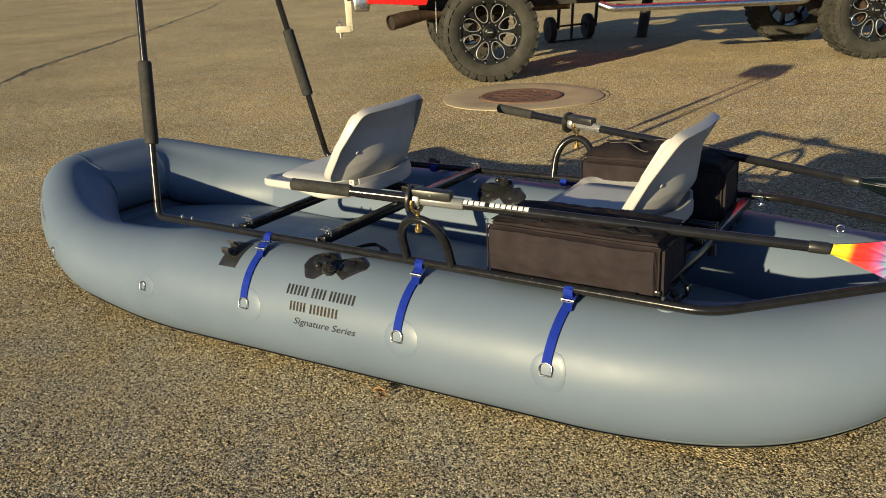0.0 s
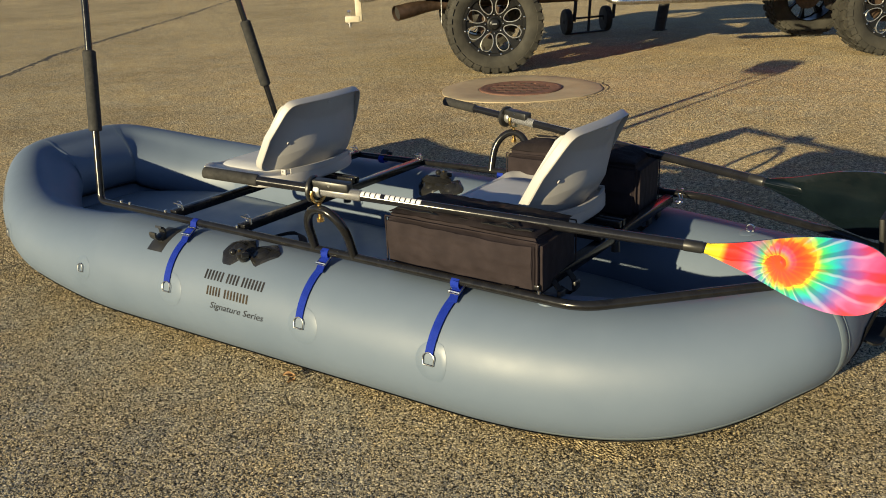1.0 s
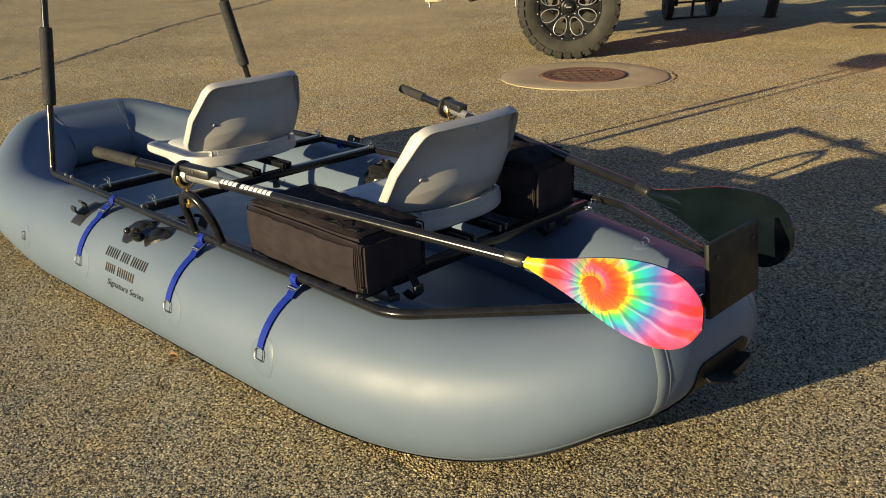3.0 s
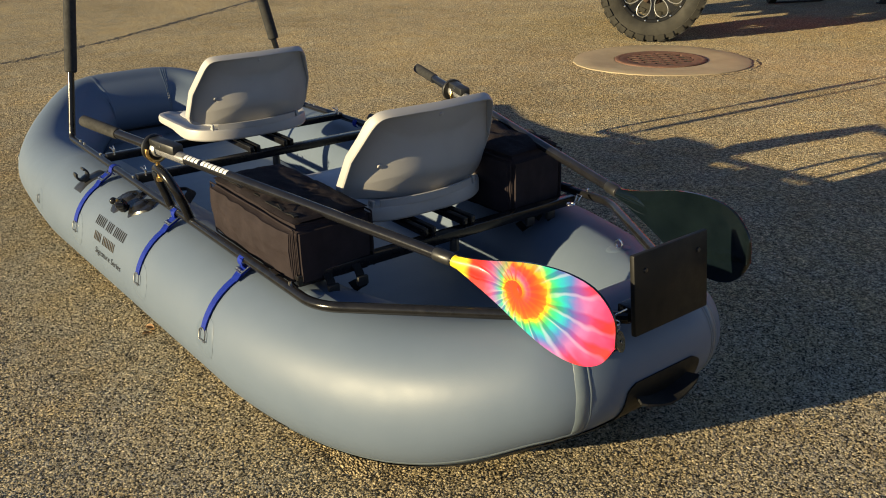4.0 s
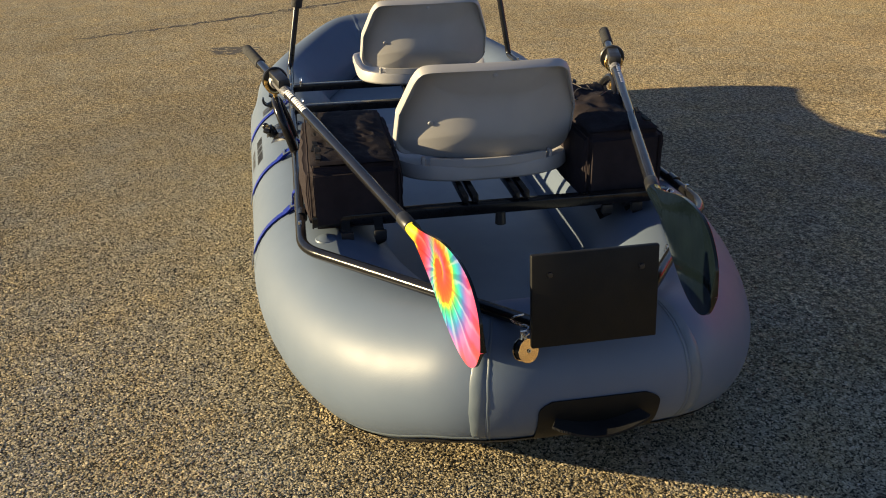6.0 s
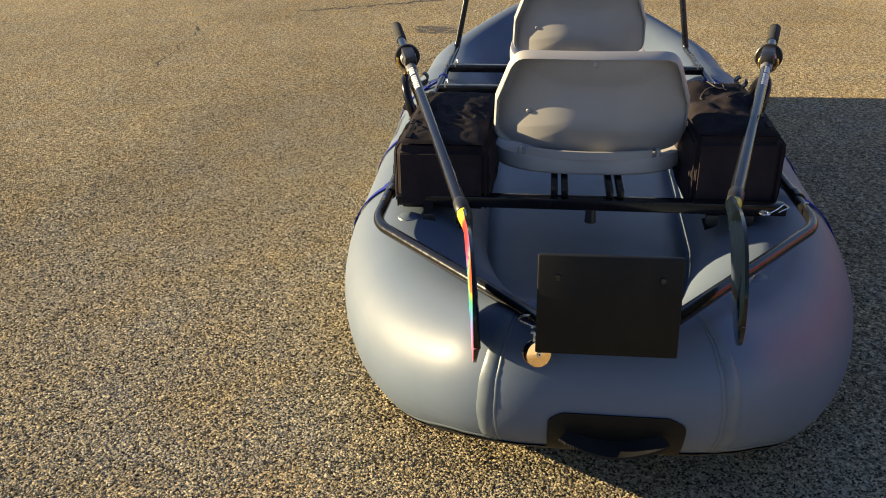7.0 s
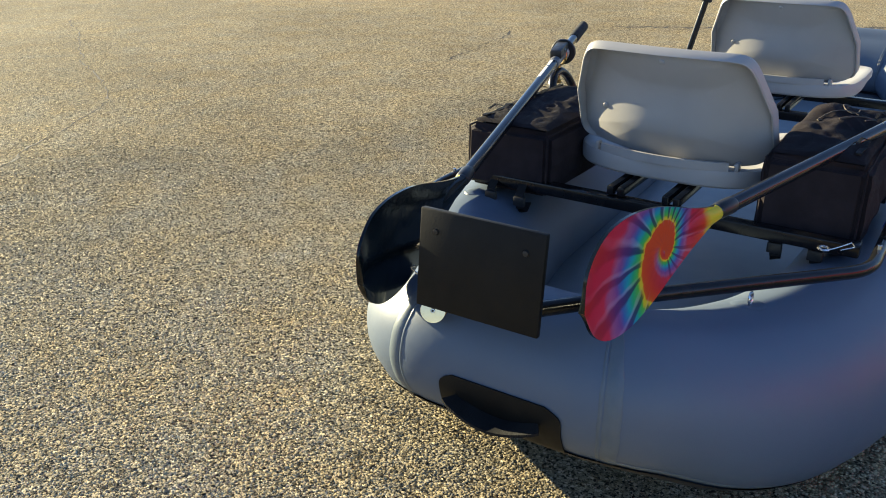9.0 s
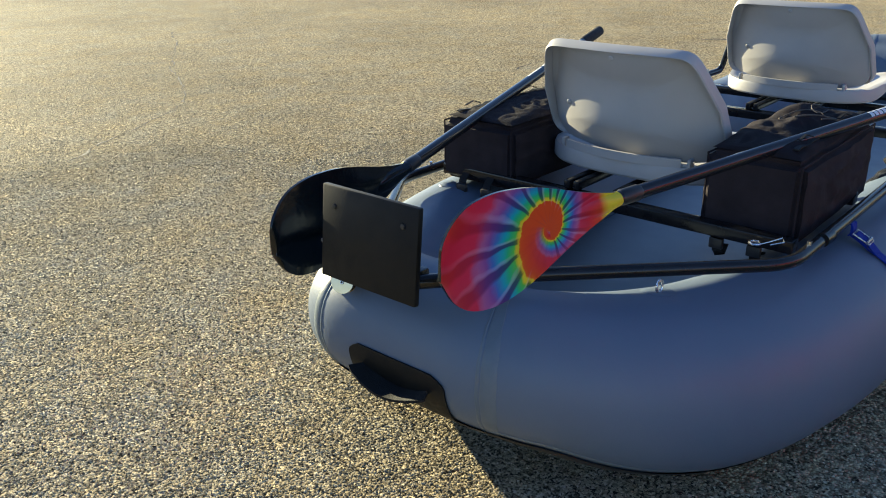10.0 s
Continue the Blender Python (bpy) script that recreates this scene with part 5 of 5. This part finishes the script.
# ---------------------------------------------------------------- cracks, leaf
def crack(points, width, seed, mat="crackseal", label="dark irregular crack in the asphalt"):
    rng = random.Random(seed)
    pts = []
    for a, b in zip(points, points[1:]):
        a, b = Vector((*a, 0)), Vector((*b, 0))
        k = max(3, int((b - a).length / 0.05))
        sd = Vector((-(b - a).y, (b - a).x, 0)).normalized()
        for i in range(k):
            pts.append(a.lerp(b, i / k) + sd * (0.10 * noise.noise(Vector((a.x + i * 0.075, seed, 0))) + rng.uniform(-1.1, 1.1) * width))
    bm = bmesh.new()
    prev = None
    for i, p in enumerate(pts):
        t = (pts[min(i + 1, len(pts) - 1)] - pts[max(i - 1, 0)]).normalized()
        sd = Vector((-t.y, t.x, 0))
        w = width * (0.25 + 1.1 * abs(noise.noise(Vector((i * 0.21, seed * 3.0, 1))))) * rng.uniform(0.25, 1.6)
        cur = [bm.verts.new(p + sd * w + Vector((0, 0, 0.001))), bm.verts.new(p + Vector((0, 0, 0.0016))), bm.verts.new(p - sd * w + Vector((0, 0, 0.001)))]
        if prev:
            for q in (0, 1):
                bm.faces.new((prev[q], prev[q + 1], cur[q + 1], cur[q]))
        prev = cur
    return solid("pavement_crack", bm, mat, label, "crack", group="lot cracks", kind="structure")


LONG = [(-4.6, -2.2), (-5.2, -1.2), (-5.68, -0.52), (-6.17, 0.25), (-6.77, 1.19), (-8.1, 2.7), (-9.6, 4.3), (-11.3, 6.6), (-13.15, 9.15), (-15.45, 12.1), (-17.8, 15.1), (-19.5, 17.0), (-26.0, 25.0)]
crack(LONG, 0.042, 1)
crack([(x + 0.05, y - 0.04) for x, y in LONG[1:11]], 0.030, 21)
crack([(x - 0.06, y + 0.04) for x, y in LONG[:8]], 0.022, 22)
crack([(x + 0.16, y - 0.10) for x, y in LONG[4:11]], 0.016, 12)
crack([(x - 0.14, y + 0.12) for x, y in LONG[5:9]], 0.012, 13)
crack([(0.55, -2.75), (0.237, -2.967), (-0.498, -3.374), (-1.2, -4.6), (-2.316, -6.315)], 0.011, 2, "crackseal", "dark hairline crack in the asphalt")
crack([(-3.922, -2.803), (-3.1, -2.6), (-2.508, -2.455)], 0.010, 3, "crackseal", "dark hairline crack in the asphalt")
crack([(1.75, -1.5), (1.46, -1.30), (1.30, -1.55), (1.05, -1.62)], 0.004, 4, "crackseal", "dark hairline crack in the asphalt")
crack([(-0.05, 5.0), (0.35, 5.25), (0.8, 5.2), (1.3, 5.6)], 0.014, 6, "crackseal", "dark hairline crack in the asphalt")
crack([(DC.x + 0.725 * math.cos(a), DC.y + 0.725 * math.sin(a)) for a in (-0.35, -0.1, 0.15, 0.4, 0.65, 0.9, 1.15)], 0.016, 7, "crackseal", "dark broken edge of the drain collar")


def tar_stain(x, y, heading, long, wide, seed):
    """A thin uneven film of old tar with holes worn through it."""
    bm = bmesh.new()
    n = 46
    d = Vector((math.cos(heading), math.sin(heading), 0))
    sd = Vector((-d.y, d.x, 0))
    grid = {}
    for i in range(n):
        for j in range(n):
            u, v = 2.2 * i / (n - 1) - 1.1, 2.2 * j / (n - 1) - 1.1
            edge = math.hypot(u, v) + 0.55 * noise.noise(Vector((u * 2.2, v * 2.2, seed))) + 0.35 * noise.noise(Vector((u * 9, v * 9, seed)))
            worn = noise.noise(Vector((u * 3.1, v * 3.1, seed + 7))) + 0.5 * noise.noise(Vector((u * 13, v * 13, seed + 3)))
            if edge < 0.92 and worn < 0.34:
                grid[i, j] = bm.verts.new(Vector((x, y, 0.0012)) + d * (u * long) + sd * (v * wide))
    for i, j in grid:
        q = [grid.get((i + a, j + b)) for a, b in ((0, 0), (1, 0), (1, 1), (0, 1))]
        if all(q):
            bm.faces.new(q)
    for v in [v for v in bm.verts if not v.link_faces]:
        bm.verts.remove(v)
    return solid("tar_stain", bm, "tarfilm", "thin worn dark tar stain on the asphalt", "stain", kind="structure")


tar_stain(-3.85, -0.90, radians(63), 0.215, 0.17, 5)


def build_leaf(x, y, rot, size):
    bm = grid_mesh(lambda i, j: Vector(((i / 8 - 0.5) * 2 * size, (j / 4 - 0.5) * size * 1.1 * math.sin(math.pi * (0.06 + 0.9 * i / 8)), 0.012 + 0.35 * size * (j / 4 - 0.5) ** 2 * 4 + 0.2 * size * math.sin(i * 0.7))), 9, 5)
    thicken(bm, 0.0006)
    bm.transform(pose(x, y, 0, 6, -8, rot))
    solid("dry_leaf", bm, "leaf", "small curled brown dry leaf lying on the asphalt", "leaf", group="fallen leaves")


build_leaf(-0.187, -0.565, 20, 0.020)
build_leaf(-0.160, -0.585, 80, 0.014)


# ---------------------------------------------------------------- pickup truck
TM = Matrix.Translation((-3.0, 5.07, 0)) @ Matrix.Rotation(math.atan2(2.38, 3.085), 4, 'Z')
truck = thing("pickup_truck", "red lifted pickup truck with chrome side steps and off-road tyres", "truck", m=TM)
WB, TRACK, WR = 3.9, 1.78, 0.475


def build_wheel(x, y, flip):
    """One wheel: X forward, its face towards -Y, or +Y when flipped."""
    mm = Matrix.Translation((x, y, WR)) @ Matrix.Rotation(0 if not flip else math.pi, 4, 'Z')
    prof = [(0.300, -0.125), (0.325, -0.150), (0.38, -0.160), (0.43, -0.156), (0.455, -0.146), (0.463, -0.12), (0.465, 0.0), (0.463, 0.12), (0.455, 0.146), (0.43, 0.156), (0.38, 0.160), (0.325, 0.150), (0.300, 0.125)]
    wheel = part("wheel", lathe([(0.285, -0.10), (0.30, -0.12), (0.302, 0.0), (0.30, 0.12), (0.285, 0.13), (0.28, 0.0)], 48, axis='Y', m=mm, closed=True), "rim", truck, "black alloy wheel with milled spoke windows and off-road tyre")
    ty = lathe(prof, 72, axis='Y', m=mm, closed=True)
    part("tyre", ty, "rubber", wheel, "dusty black off-road tyre")
    lugs = bmesh.new()
    for k in range(30):
        a = 2 * math.pi * k / 30
        for row, (yy, w, off) in enumerate(((-0.125, 0.055, 0), (-0.045, 0.07, 0.5), (0.045, 0.07, 0), (0.125, 0.055, 0.5))):
            b = a + off * 2 * math.pi / 30
            q = mm @ Matrix.Rotation(b, 4, 'Y') @ Matrix.Translation((0, yy, 0.466)) @ pose(0, 0, 0, 0, 0, 18 if row % 2 else -18)
            bmesh.ops.create_cube(lugs, size=1.0, matrix=q @ Matrix.Diagonal((0.062, w, 0.022, 1)))
        for s in (-1, 1):
            q = mm @ Matrix.Rotation(a, 4, 'Y') @ Matrix.Translation((0, s * 0.153, 0.437)) @ pose(0, 0, 0, s * 18, 0, 0)
            bmesh.ops.create_cube(lugs, size=1.0, matrix=q @ Matrix.Diagonal((0.05 if k % 2 else 0.066, 0.02, 0.05, 1)))
    part("tread", lugs, "rubber", wheel, "chunky tread blocks")
    part("lip", lathe([(0.275, -0.122), (0.283, -0.133), (0.303, -0.135), (0.309, -0.128), (0.303, -0.118), (0.28, -0.116)], 64, axis='Y', m=mm, closed=True), "rim", wheel)
    for k in range(16):
        a = 2 * math.pi * (k + 0.5) / 16
        part("rim_bolt", lathe([(0.001, -0.142), (0.008, -0.140), (0.010, -0.13)], 8, axis='Y', m=mm @ Matrix.Translation((0.293 * math.cos(a), 0, 0.293 * math.sin(a)))), "chrome", wheel)
    # eight petal windows between black spokes
    for k in range(8):
        q = mm @ Matrix.Rotation(2 * math.pi * (k + 0.5) / 8, 4, 'Y')
        pts = []
        for i in range(20):
            a = 2 * math.pi * i / 20
            rad = 0.188 + 0.088 * math.sin(a)
            wid = 0.061 * math.cos(a) * (0.74 + 0.34 * (rad - 0.10) / 0.165)
            pts.append(q @ Vector((wid, -0.098 - 0.018 * (rad - 0.09) / 0.165, rad)))
        part("spoke_window", tube(pts, 0.0046, 6, closed=True), "milled", wheel, "milled bright petal outline")
    for k in range(8):
        q = mm @ Matrix.Rotation(2 * math.pi * k / 8, 4, 'Y')
        sp = bmesh.new()
        rows = []
        for r, w, yy in ((0.06, 0.03, -0.085), (0.12, 0.013, -0.094), (0.19, 0.012, -0.104), (0.25, 0.028, -0.113), (0.29, 0.05, -0.116)):
            rows.append([sp.verts.new(q @ Vector(v)) for v in ((-w, yy, r), (w, yy, r), (w * 0.8, yy + 0.05, r), (-w * 0.8, yy + 0.05, r))])
        for a, b in zip(rows, rows[1:]):
            for j in range(4):
                sp.faces.new((a[j], a[(j + 1) % 4], b[(j + 1) % 4], b[j]))
        sp.faces.new(rows[0])
        sp.faces.new(rows[-1])
        part("spoke", sp, "rim", wheel)
    part("brake_disc", lathe([(0.05, 0.02), (0.16, 0.02), (0.16, 0.035), (0.05, 0.035)], 32, axis='Y', m=mm), "exhaust", wheel, "rust-toned brake disc")
    hub = part("hub_cap", lathe([(0.0, -0.118), (0.035, -0.117), (0.05, -0.108), (0.058, -0.09), (0.07, -0.086), (0.075, -0.06)], 28, axis='Y', m=mm), "rim", wheel, "round black hub cap")
    for k in range(8):
        a = 2 * math.pi * k / 8
        part("lug_nut", lathe([(0.001, -0.106), (0.006, -0.104), (0.008, -0.09)], 8, axis='Y', m=mm @ Matrix.Translation((0.088 * math.cos(a), 0, 0.088 * math.sin(a)))), "chrome", wheel)
    part("hub_badge", box((0.05, 0.002, 0.012), (0, -0.1195, 0), 0.001, 1, m=mm), "milled", hub, "plain bright badge bar")
    return wheel


for x, y, fl in ((0, 0, False), (WB, 0, False), (0, TRACK, True), (WB, TRACK, True)):
    build_wheel(x, y, fl)

YN, YF = -0.10, TRACK + 0.10


def side_panel(y, name):
    """One lower body side with wheel arches, extruded a little."""
    bm = bmesh.new()
    top = 1.32
    outline = [(-1.15, 0.80), (-0.66, 0.76)]
    for k in range(13):
        a = math.pi - 0.26 - (math.pi - 0.52) * k / 12
        outline.append((0.62 * math.cos(a), 0.62 + 0.55 * math.sin(a)))
    outline += [(0.66, 0.74), (WB - 0.66, 0.74)]
    for k in range(13):
        a = math.pi - 0.26 - (math.pi - 0.52) * k / 12
        outline.append((WB + 0.62 * math.cos(a), 0.62 + 0.55 * math.sin(a)))
    outline += [(WB + 0.66, 0.76), (WB + 0.98, 0.80)]
    rows = []
    for k, (x, z) in enumerate(outline):
        rows.append([bm.verts.new((x, y + dy, zz)) for zz, dy in ((z, 0.03 if y < 0.5 else -0.03), (z + (top - z) * 0.3, 0), (z + (top - z) * 0.8, 0.0), (top, 0.03 if y < 0.5 else -0.03))])
    for a, b in zip(rows, rows[1:]):
        for j in range(3):
            bm.faces.new((a[j], b[j], b[j + 1], a[j + 1]))
    thicken(bm, 0.02)
    return part(name, bm, "red", truck, "glossy red body side")


for y in (YN, YF):
    side_panel(y, "body_side")
W = YF - YN
ymid = (YN + YF) / 2
part("hood", box((1.25, W - 0.10, 0.10), (WB + 0.33, ymid, 1.33), 0.04, 3), "red", truck)
part("tailgate", box((0.06, W - 0.08, 0.52), (-1.12, ymid, 1.05), 0.02, 3), "red", truck)
part("bed_floor", box((1.75, W - 0.14, 0.05), (-0.28, ymid, 0.90), 0.01), "under", truck)
cabm = bmesh.new()
rows = []
for x0, x1, hw, z in ((0.62, WB - 0.28, W / 2 - 0.03, 1.32), (0.72, WB - 0.62, W / 2 - 0.10, 1.66), (0.86, WB - 1.02, W / 2 - 0.20, 1.93), (1.0, WB - 1.2, W / 2 - 0.32, 1.97)):
    rows.append([cabm.verts.new(v) for v in ((x0, ymid - hw, z), (x1, ymid - hw, z), (x1, ymid + hw, z), (x0, ymid + hw, z))])
for a, b in zip(rows, rows[1:]):
    for j in range(4):
        cabm.faces.new((a[j], a[(j + 1) % 4], b[(j + 1) % 4], b[j]))
cabm.faces.new(rows[-1])
cabm.faces.new(rows[0])
cab = part("cab", cabm, "red", truck)
for s in (-1, 1):
    for x0, x1 in ((0.86, 1.88), (1.96, 2.92)):
        wbm = bmesh.new()
        vs = []
        for x, z in ((x0, 1.36), (x1 + 0.18, 1.36), (x1, 1.83), (x0 + 0.14, 1.83)):
            hw = (W / 2 - 0.03 - 0.07 * (z - 1.32) / 0.34) if z < 1.66 else (W / 2 - 0.10 - 0.10 * (z - 1.66) / 0.27)
            vs.append(wbm.verts.new((x, ymid + s * (hw + 0.006), z)))
        wbm.faces.new(vs)
        thicken(wbm, 0.004)
        part("window", wbm, "glass", cab, "dark tinted side window")
part("rear_bumper", box((0.16, W - 0.16, 0.16), (-1.22, ymid, 0.80), 0.03, 3), "chrome", truck, "chrome rear bumper")
part("front_bumper", box((0.20, W - 0.10, 0.22), (WB + 1.05, ymid, 0.74), 0.05, 3), "chrome", truck, "chrome front bumper")
for s in (-1, 1):
    part("tail_lamp", box((0.05, 0.12, 0.32), (-1.13, ymid + s * (W / 2 - 0.09), 1.12), 0.012), "lamp_red", truck, "red tail lamp")
for y, s in ((YN - 0.06, -1), (YF + 0.06, 1)):
    st = part("side_step", tube(smooth_path([(1.09, y - s * 0.08, 0.68), (1.18, y, 0.637), (3.12, y, 0.612), (3.22, y - s * 0.08, 0.66)], 0.06), 0.034, 16), "chrome", truck, "chrome tubular side step")
    for x in (1.3, 2.1, 2.8):
        part("step_bracket", box((0.05, 0.16, 0.02), (x, y - s * 0.10, 0.66), 0.004), "under", st)
for y in (0.35, TRACK - 0.35):
    part("chassis_rail", box((5.0, 0.09, 0.14), (WB / 2 - 0.1, y, 0.74), 0.01), "under", truck)
for x in (0, WB):
    ax = part("axle", tube([(x, 0.12, WR), (x, TRACK - 0.12, WR)], 0.05, 14), "under", truck)
    part("differential", lathe([(0.02, -0.14), (0.10, -0.12), (0.15, 0.0), (0.10, 0.12), (0.02, 0.14)], 20, axis='X', m=Matrix.Translation((x, ymid + 0.1, WR))), "under", ax)
pipe = smooth_path([(0.9, 0.42, 0.66), (-0.30, 0.30, 0.66), (-0.62, 0.22, 0.65), (-0.80, 0.12, 0.628), (-0.95, 0.03, 0.602)], 0.10)
part("exhaust_pipe", tube(pipe, [0.045 + 0.028 * ease((-0.45 - p.x) / 0.40) for p in pipe], 18, cap=False), "exhaust", truck, "burnt brown exhaust tail pipe")
# a near-black plug stands in for the shade inside the open pipe
part("exhaust_shade_plug", tube([pipe[-1] + (pipe[-2] - pipe[-1]).normalized() * 0.05, pipe[-1] + (pipe[-2] - pipe[-1]).normalized() * 0.03], 0.068, 18), "hole", truck, "dark plug painted for the shade inside the tail pipe")
part("mud_flap_rod", tube([(-0.50, 0.05, 0.78), (-0.505, 0.05, 0.48)], 0.006, 6), "chrome", truck)
hitch = part("hitch_shank", box((0.07, 0.05, 0.36), (-1.36, ymid - 0.05, 0.66), 0.01), "ivory", truck, "cream-painted drop hitch")
part("hitch_receiver", box((0.30, 0.08, 0.08), (-1.22, ymid - 0.05, 0.83), 0.008), "under", hitch)
part("hitch_head", box((0.16, 0.07, 0.07), (-1.43, ymid - 0.05, 0.505), 0.014), "ivory", hitch)
part("hitch_ball", lathe([(0.004, 0.09), (0.018, 0.086), (0.026, 0.072), (0.022, 0.055), (0.012, 0.045), (0.012, 0.03), (0.03, 0.028), (0.03, -0.05), (0.014, -0.054), (0.014, -0.09), (0.004, -0.092)], 18, m=Matrix.Translation((-1.46, ymid - 0.05, 0.51))), "chrome", hitch, "steel tow ball")

# ---------------------------------------------------------------- dolly and stand behind the truck
dol = thing("trailer_dolly", "black two-wheeled steel dolly standing beyond the truck", "dolly", (-3.72, 8.52, 0))
for x, y in ((-3.856, 8.23), (-3.569, 8.814)):
    mm = Matrix.Translation((x, y, 0.168)) @ Matrix.Rotation(math.radians(46), 4, 'Z')
    w = part("wheel", lathe([(0.03, -0.04), (0.12, -0.045), (0.16, -0.04), (0.168, -0.02), (0.168, 0.02), (0.16, 0.04), (0.12, 0.045), (0.03, 0.04)], 28, axis='X', m=mm), "rubber", dol, "small black rubber wheel")
    part("hub", lathe([(0.005, -0.055), (0.03, -0.05), (0.03, 0.05), (0.005, 0.055)], 14, axis='X', m=mm), "under", w)
    part("post", tube([(x + 0.10, y + 0.02, 0.17), (x + 0.15, y + 0.05, 0.95)], 0.024, 8), "under", dol)
part("post", tube([(-3.70, 8.56, 0.02), (-3.67, 8.60, 0.95)], 0.02, 8), "under", dol)
part("axle", tube([(-3.856, 8.23, 0.2), (-3.569, 8.814, 0.2)], 0.014, 8), "under", dol)
part("foot_bar", box((0.62, 0.05, 0.02), m=Matrix.Translation((-3.68, 8.50, 0.012)) @ Matrix.Rotation(math.radians(62), 4, 'Z'), bevel=0.003), "under", dol)
part("deck", box((0.9, 0.5, 0.05), (0, 0, 0), 0.01, m=Matrix.Translation((-3.62, 8.62, 0.95)) @ Matrix.Rotation(math.radians(60), 4, 'Z')), "under", dol)
stand = thing("support_stand", "black slanted steel support leg standing beyond the truck", "stand", (-2.88, 9.03, 0))
part("leg", tube([(-2.88, 9.03, 0.0), (-2.79, 9.17, 0.95)], 0.072, 10), "under", stand)
part("foot", box((0.15, 0.15, 0.012), (-2.88, 9.03, 0.008), 0.003), "under", stand)


# ---------------------------------------------------------------- loose stones of the lot's surface
def stones():
    rng = np.random.default_rng(11)
    # thick beside the raft and round its stern, thinning outwards
    patches = ((-1.8, 1.85, -1.55, -0.42, 410000), (0.1, 1.9, -2.5, -1.5, 130000), (0.95, 1.9, -0.5, 0.95, 120000))
    p = np.concatenate([np.stack([rng.uniform(x0, x1, q), rng.uniform(y0, y1, q)], 1) for x0, x1, y0, y1, q in patches])
    p = p + rng.normal(0, 0.2, p.shape)
    rad = 6.5 * np.sqrt(rng.uniform(0, 1, 700000))
    rad = rad[rng.uniform(0, 1, len(rad)) < np.clip((6.5 - rad) / 4.3, 0, 1) ** 1.4][:230000]
    th = rng.uniform(0, 2 * np.pi, len(rad))
    p = np.concatenate([p, np.stack([0.6 + rad * np.cos(th), -0.8 + rad * np.sin(th)], 1)])
    under = (np.abs(p[:, 0] + 0.35) < 1.2) & (np.abs(p[:, 1] - 0.046) < 0.5)        # none below the raft
    p = p[~under][:860000]
    x, y = p[:, 0], p[:, 1]
    count = len(p)
    r = rng.uniform(0.0028, 0.0054, count) * rng.choice([1.0, 1.3], count, p=[0.88, 0.12])
    dirs = np.array([(1, 0, 0), (-0.5, 0.866, 0), (-0.5, -0.866, 0), (0, 0, 1)], float)
    jit = rng.uniform(0.7, 1.25, (count, 4, 1))
    v = dirs[None] * jit * r[:, None, None]
    v[:, 3, 0] += rng.uniform(-0.35, 0.35, count) * r
    v[:, 3, 1] += rng.uniform(-0.35, 0.35, count) * r
    v[:, 3, 2] *= rng.uniform(0.22, 0.52, count)
    a = rng.uniform(0, 2 * np.pi, count)
    c, s = np.cos(a)[:, None], np.sin(a)[:, None]
    vx, vy = v[..., 0] * c - v[..., 1] * s, v[..., 0] * s + v[..., 1] * c
    co = np.stack([vx + x[:, None], vy + y[:, None], v[..., 2] + 0.0004], 2).reshape(-1, 3)
    tri = np.array([(0, 1, 3), (1, 2, 3), (2, 0, 3)])
    idx = (tri[None] + (np.arange(count) * 4)[:, None, None]).reshape(-1)
    me = bpy.data.meshes.new("asphalt_stones")
    me.vertices.add(count * 4)
    me.vertices.foreach_set("co", co.ravel())
    me.loops.add(len(idx))
    me.loops.foreach_set("vertex_index", idx)
    me.polygons.add(count * 3)
    me.polygons.foreach_set("loop_start", np.arange(0, len(idx), 3))
    me.update(calc_edges=True)
    me.materials.append(M["stones"])
    return tagged(new("asphalt_stones", me), "tan and brown stone chips bedded in the asphalt", "gravel", kind="stuff")


stones()
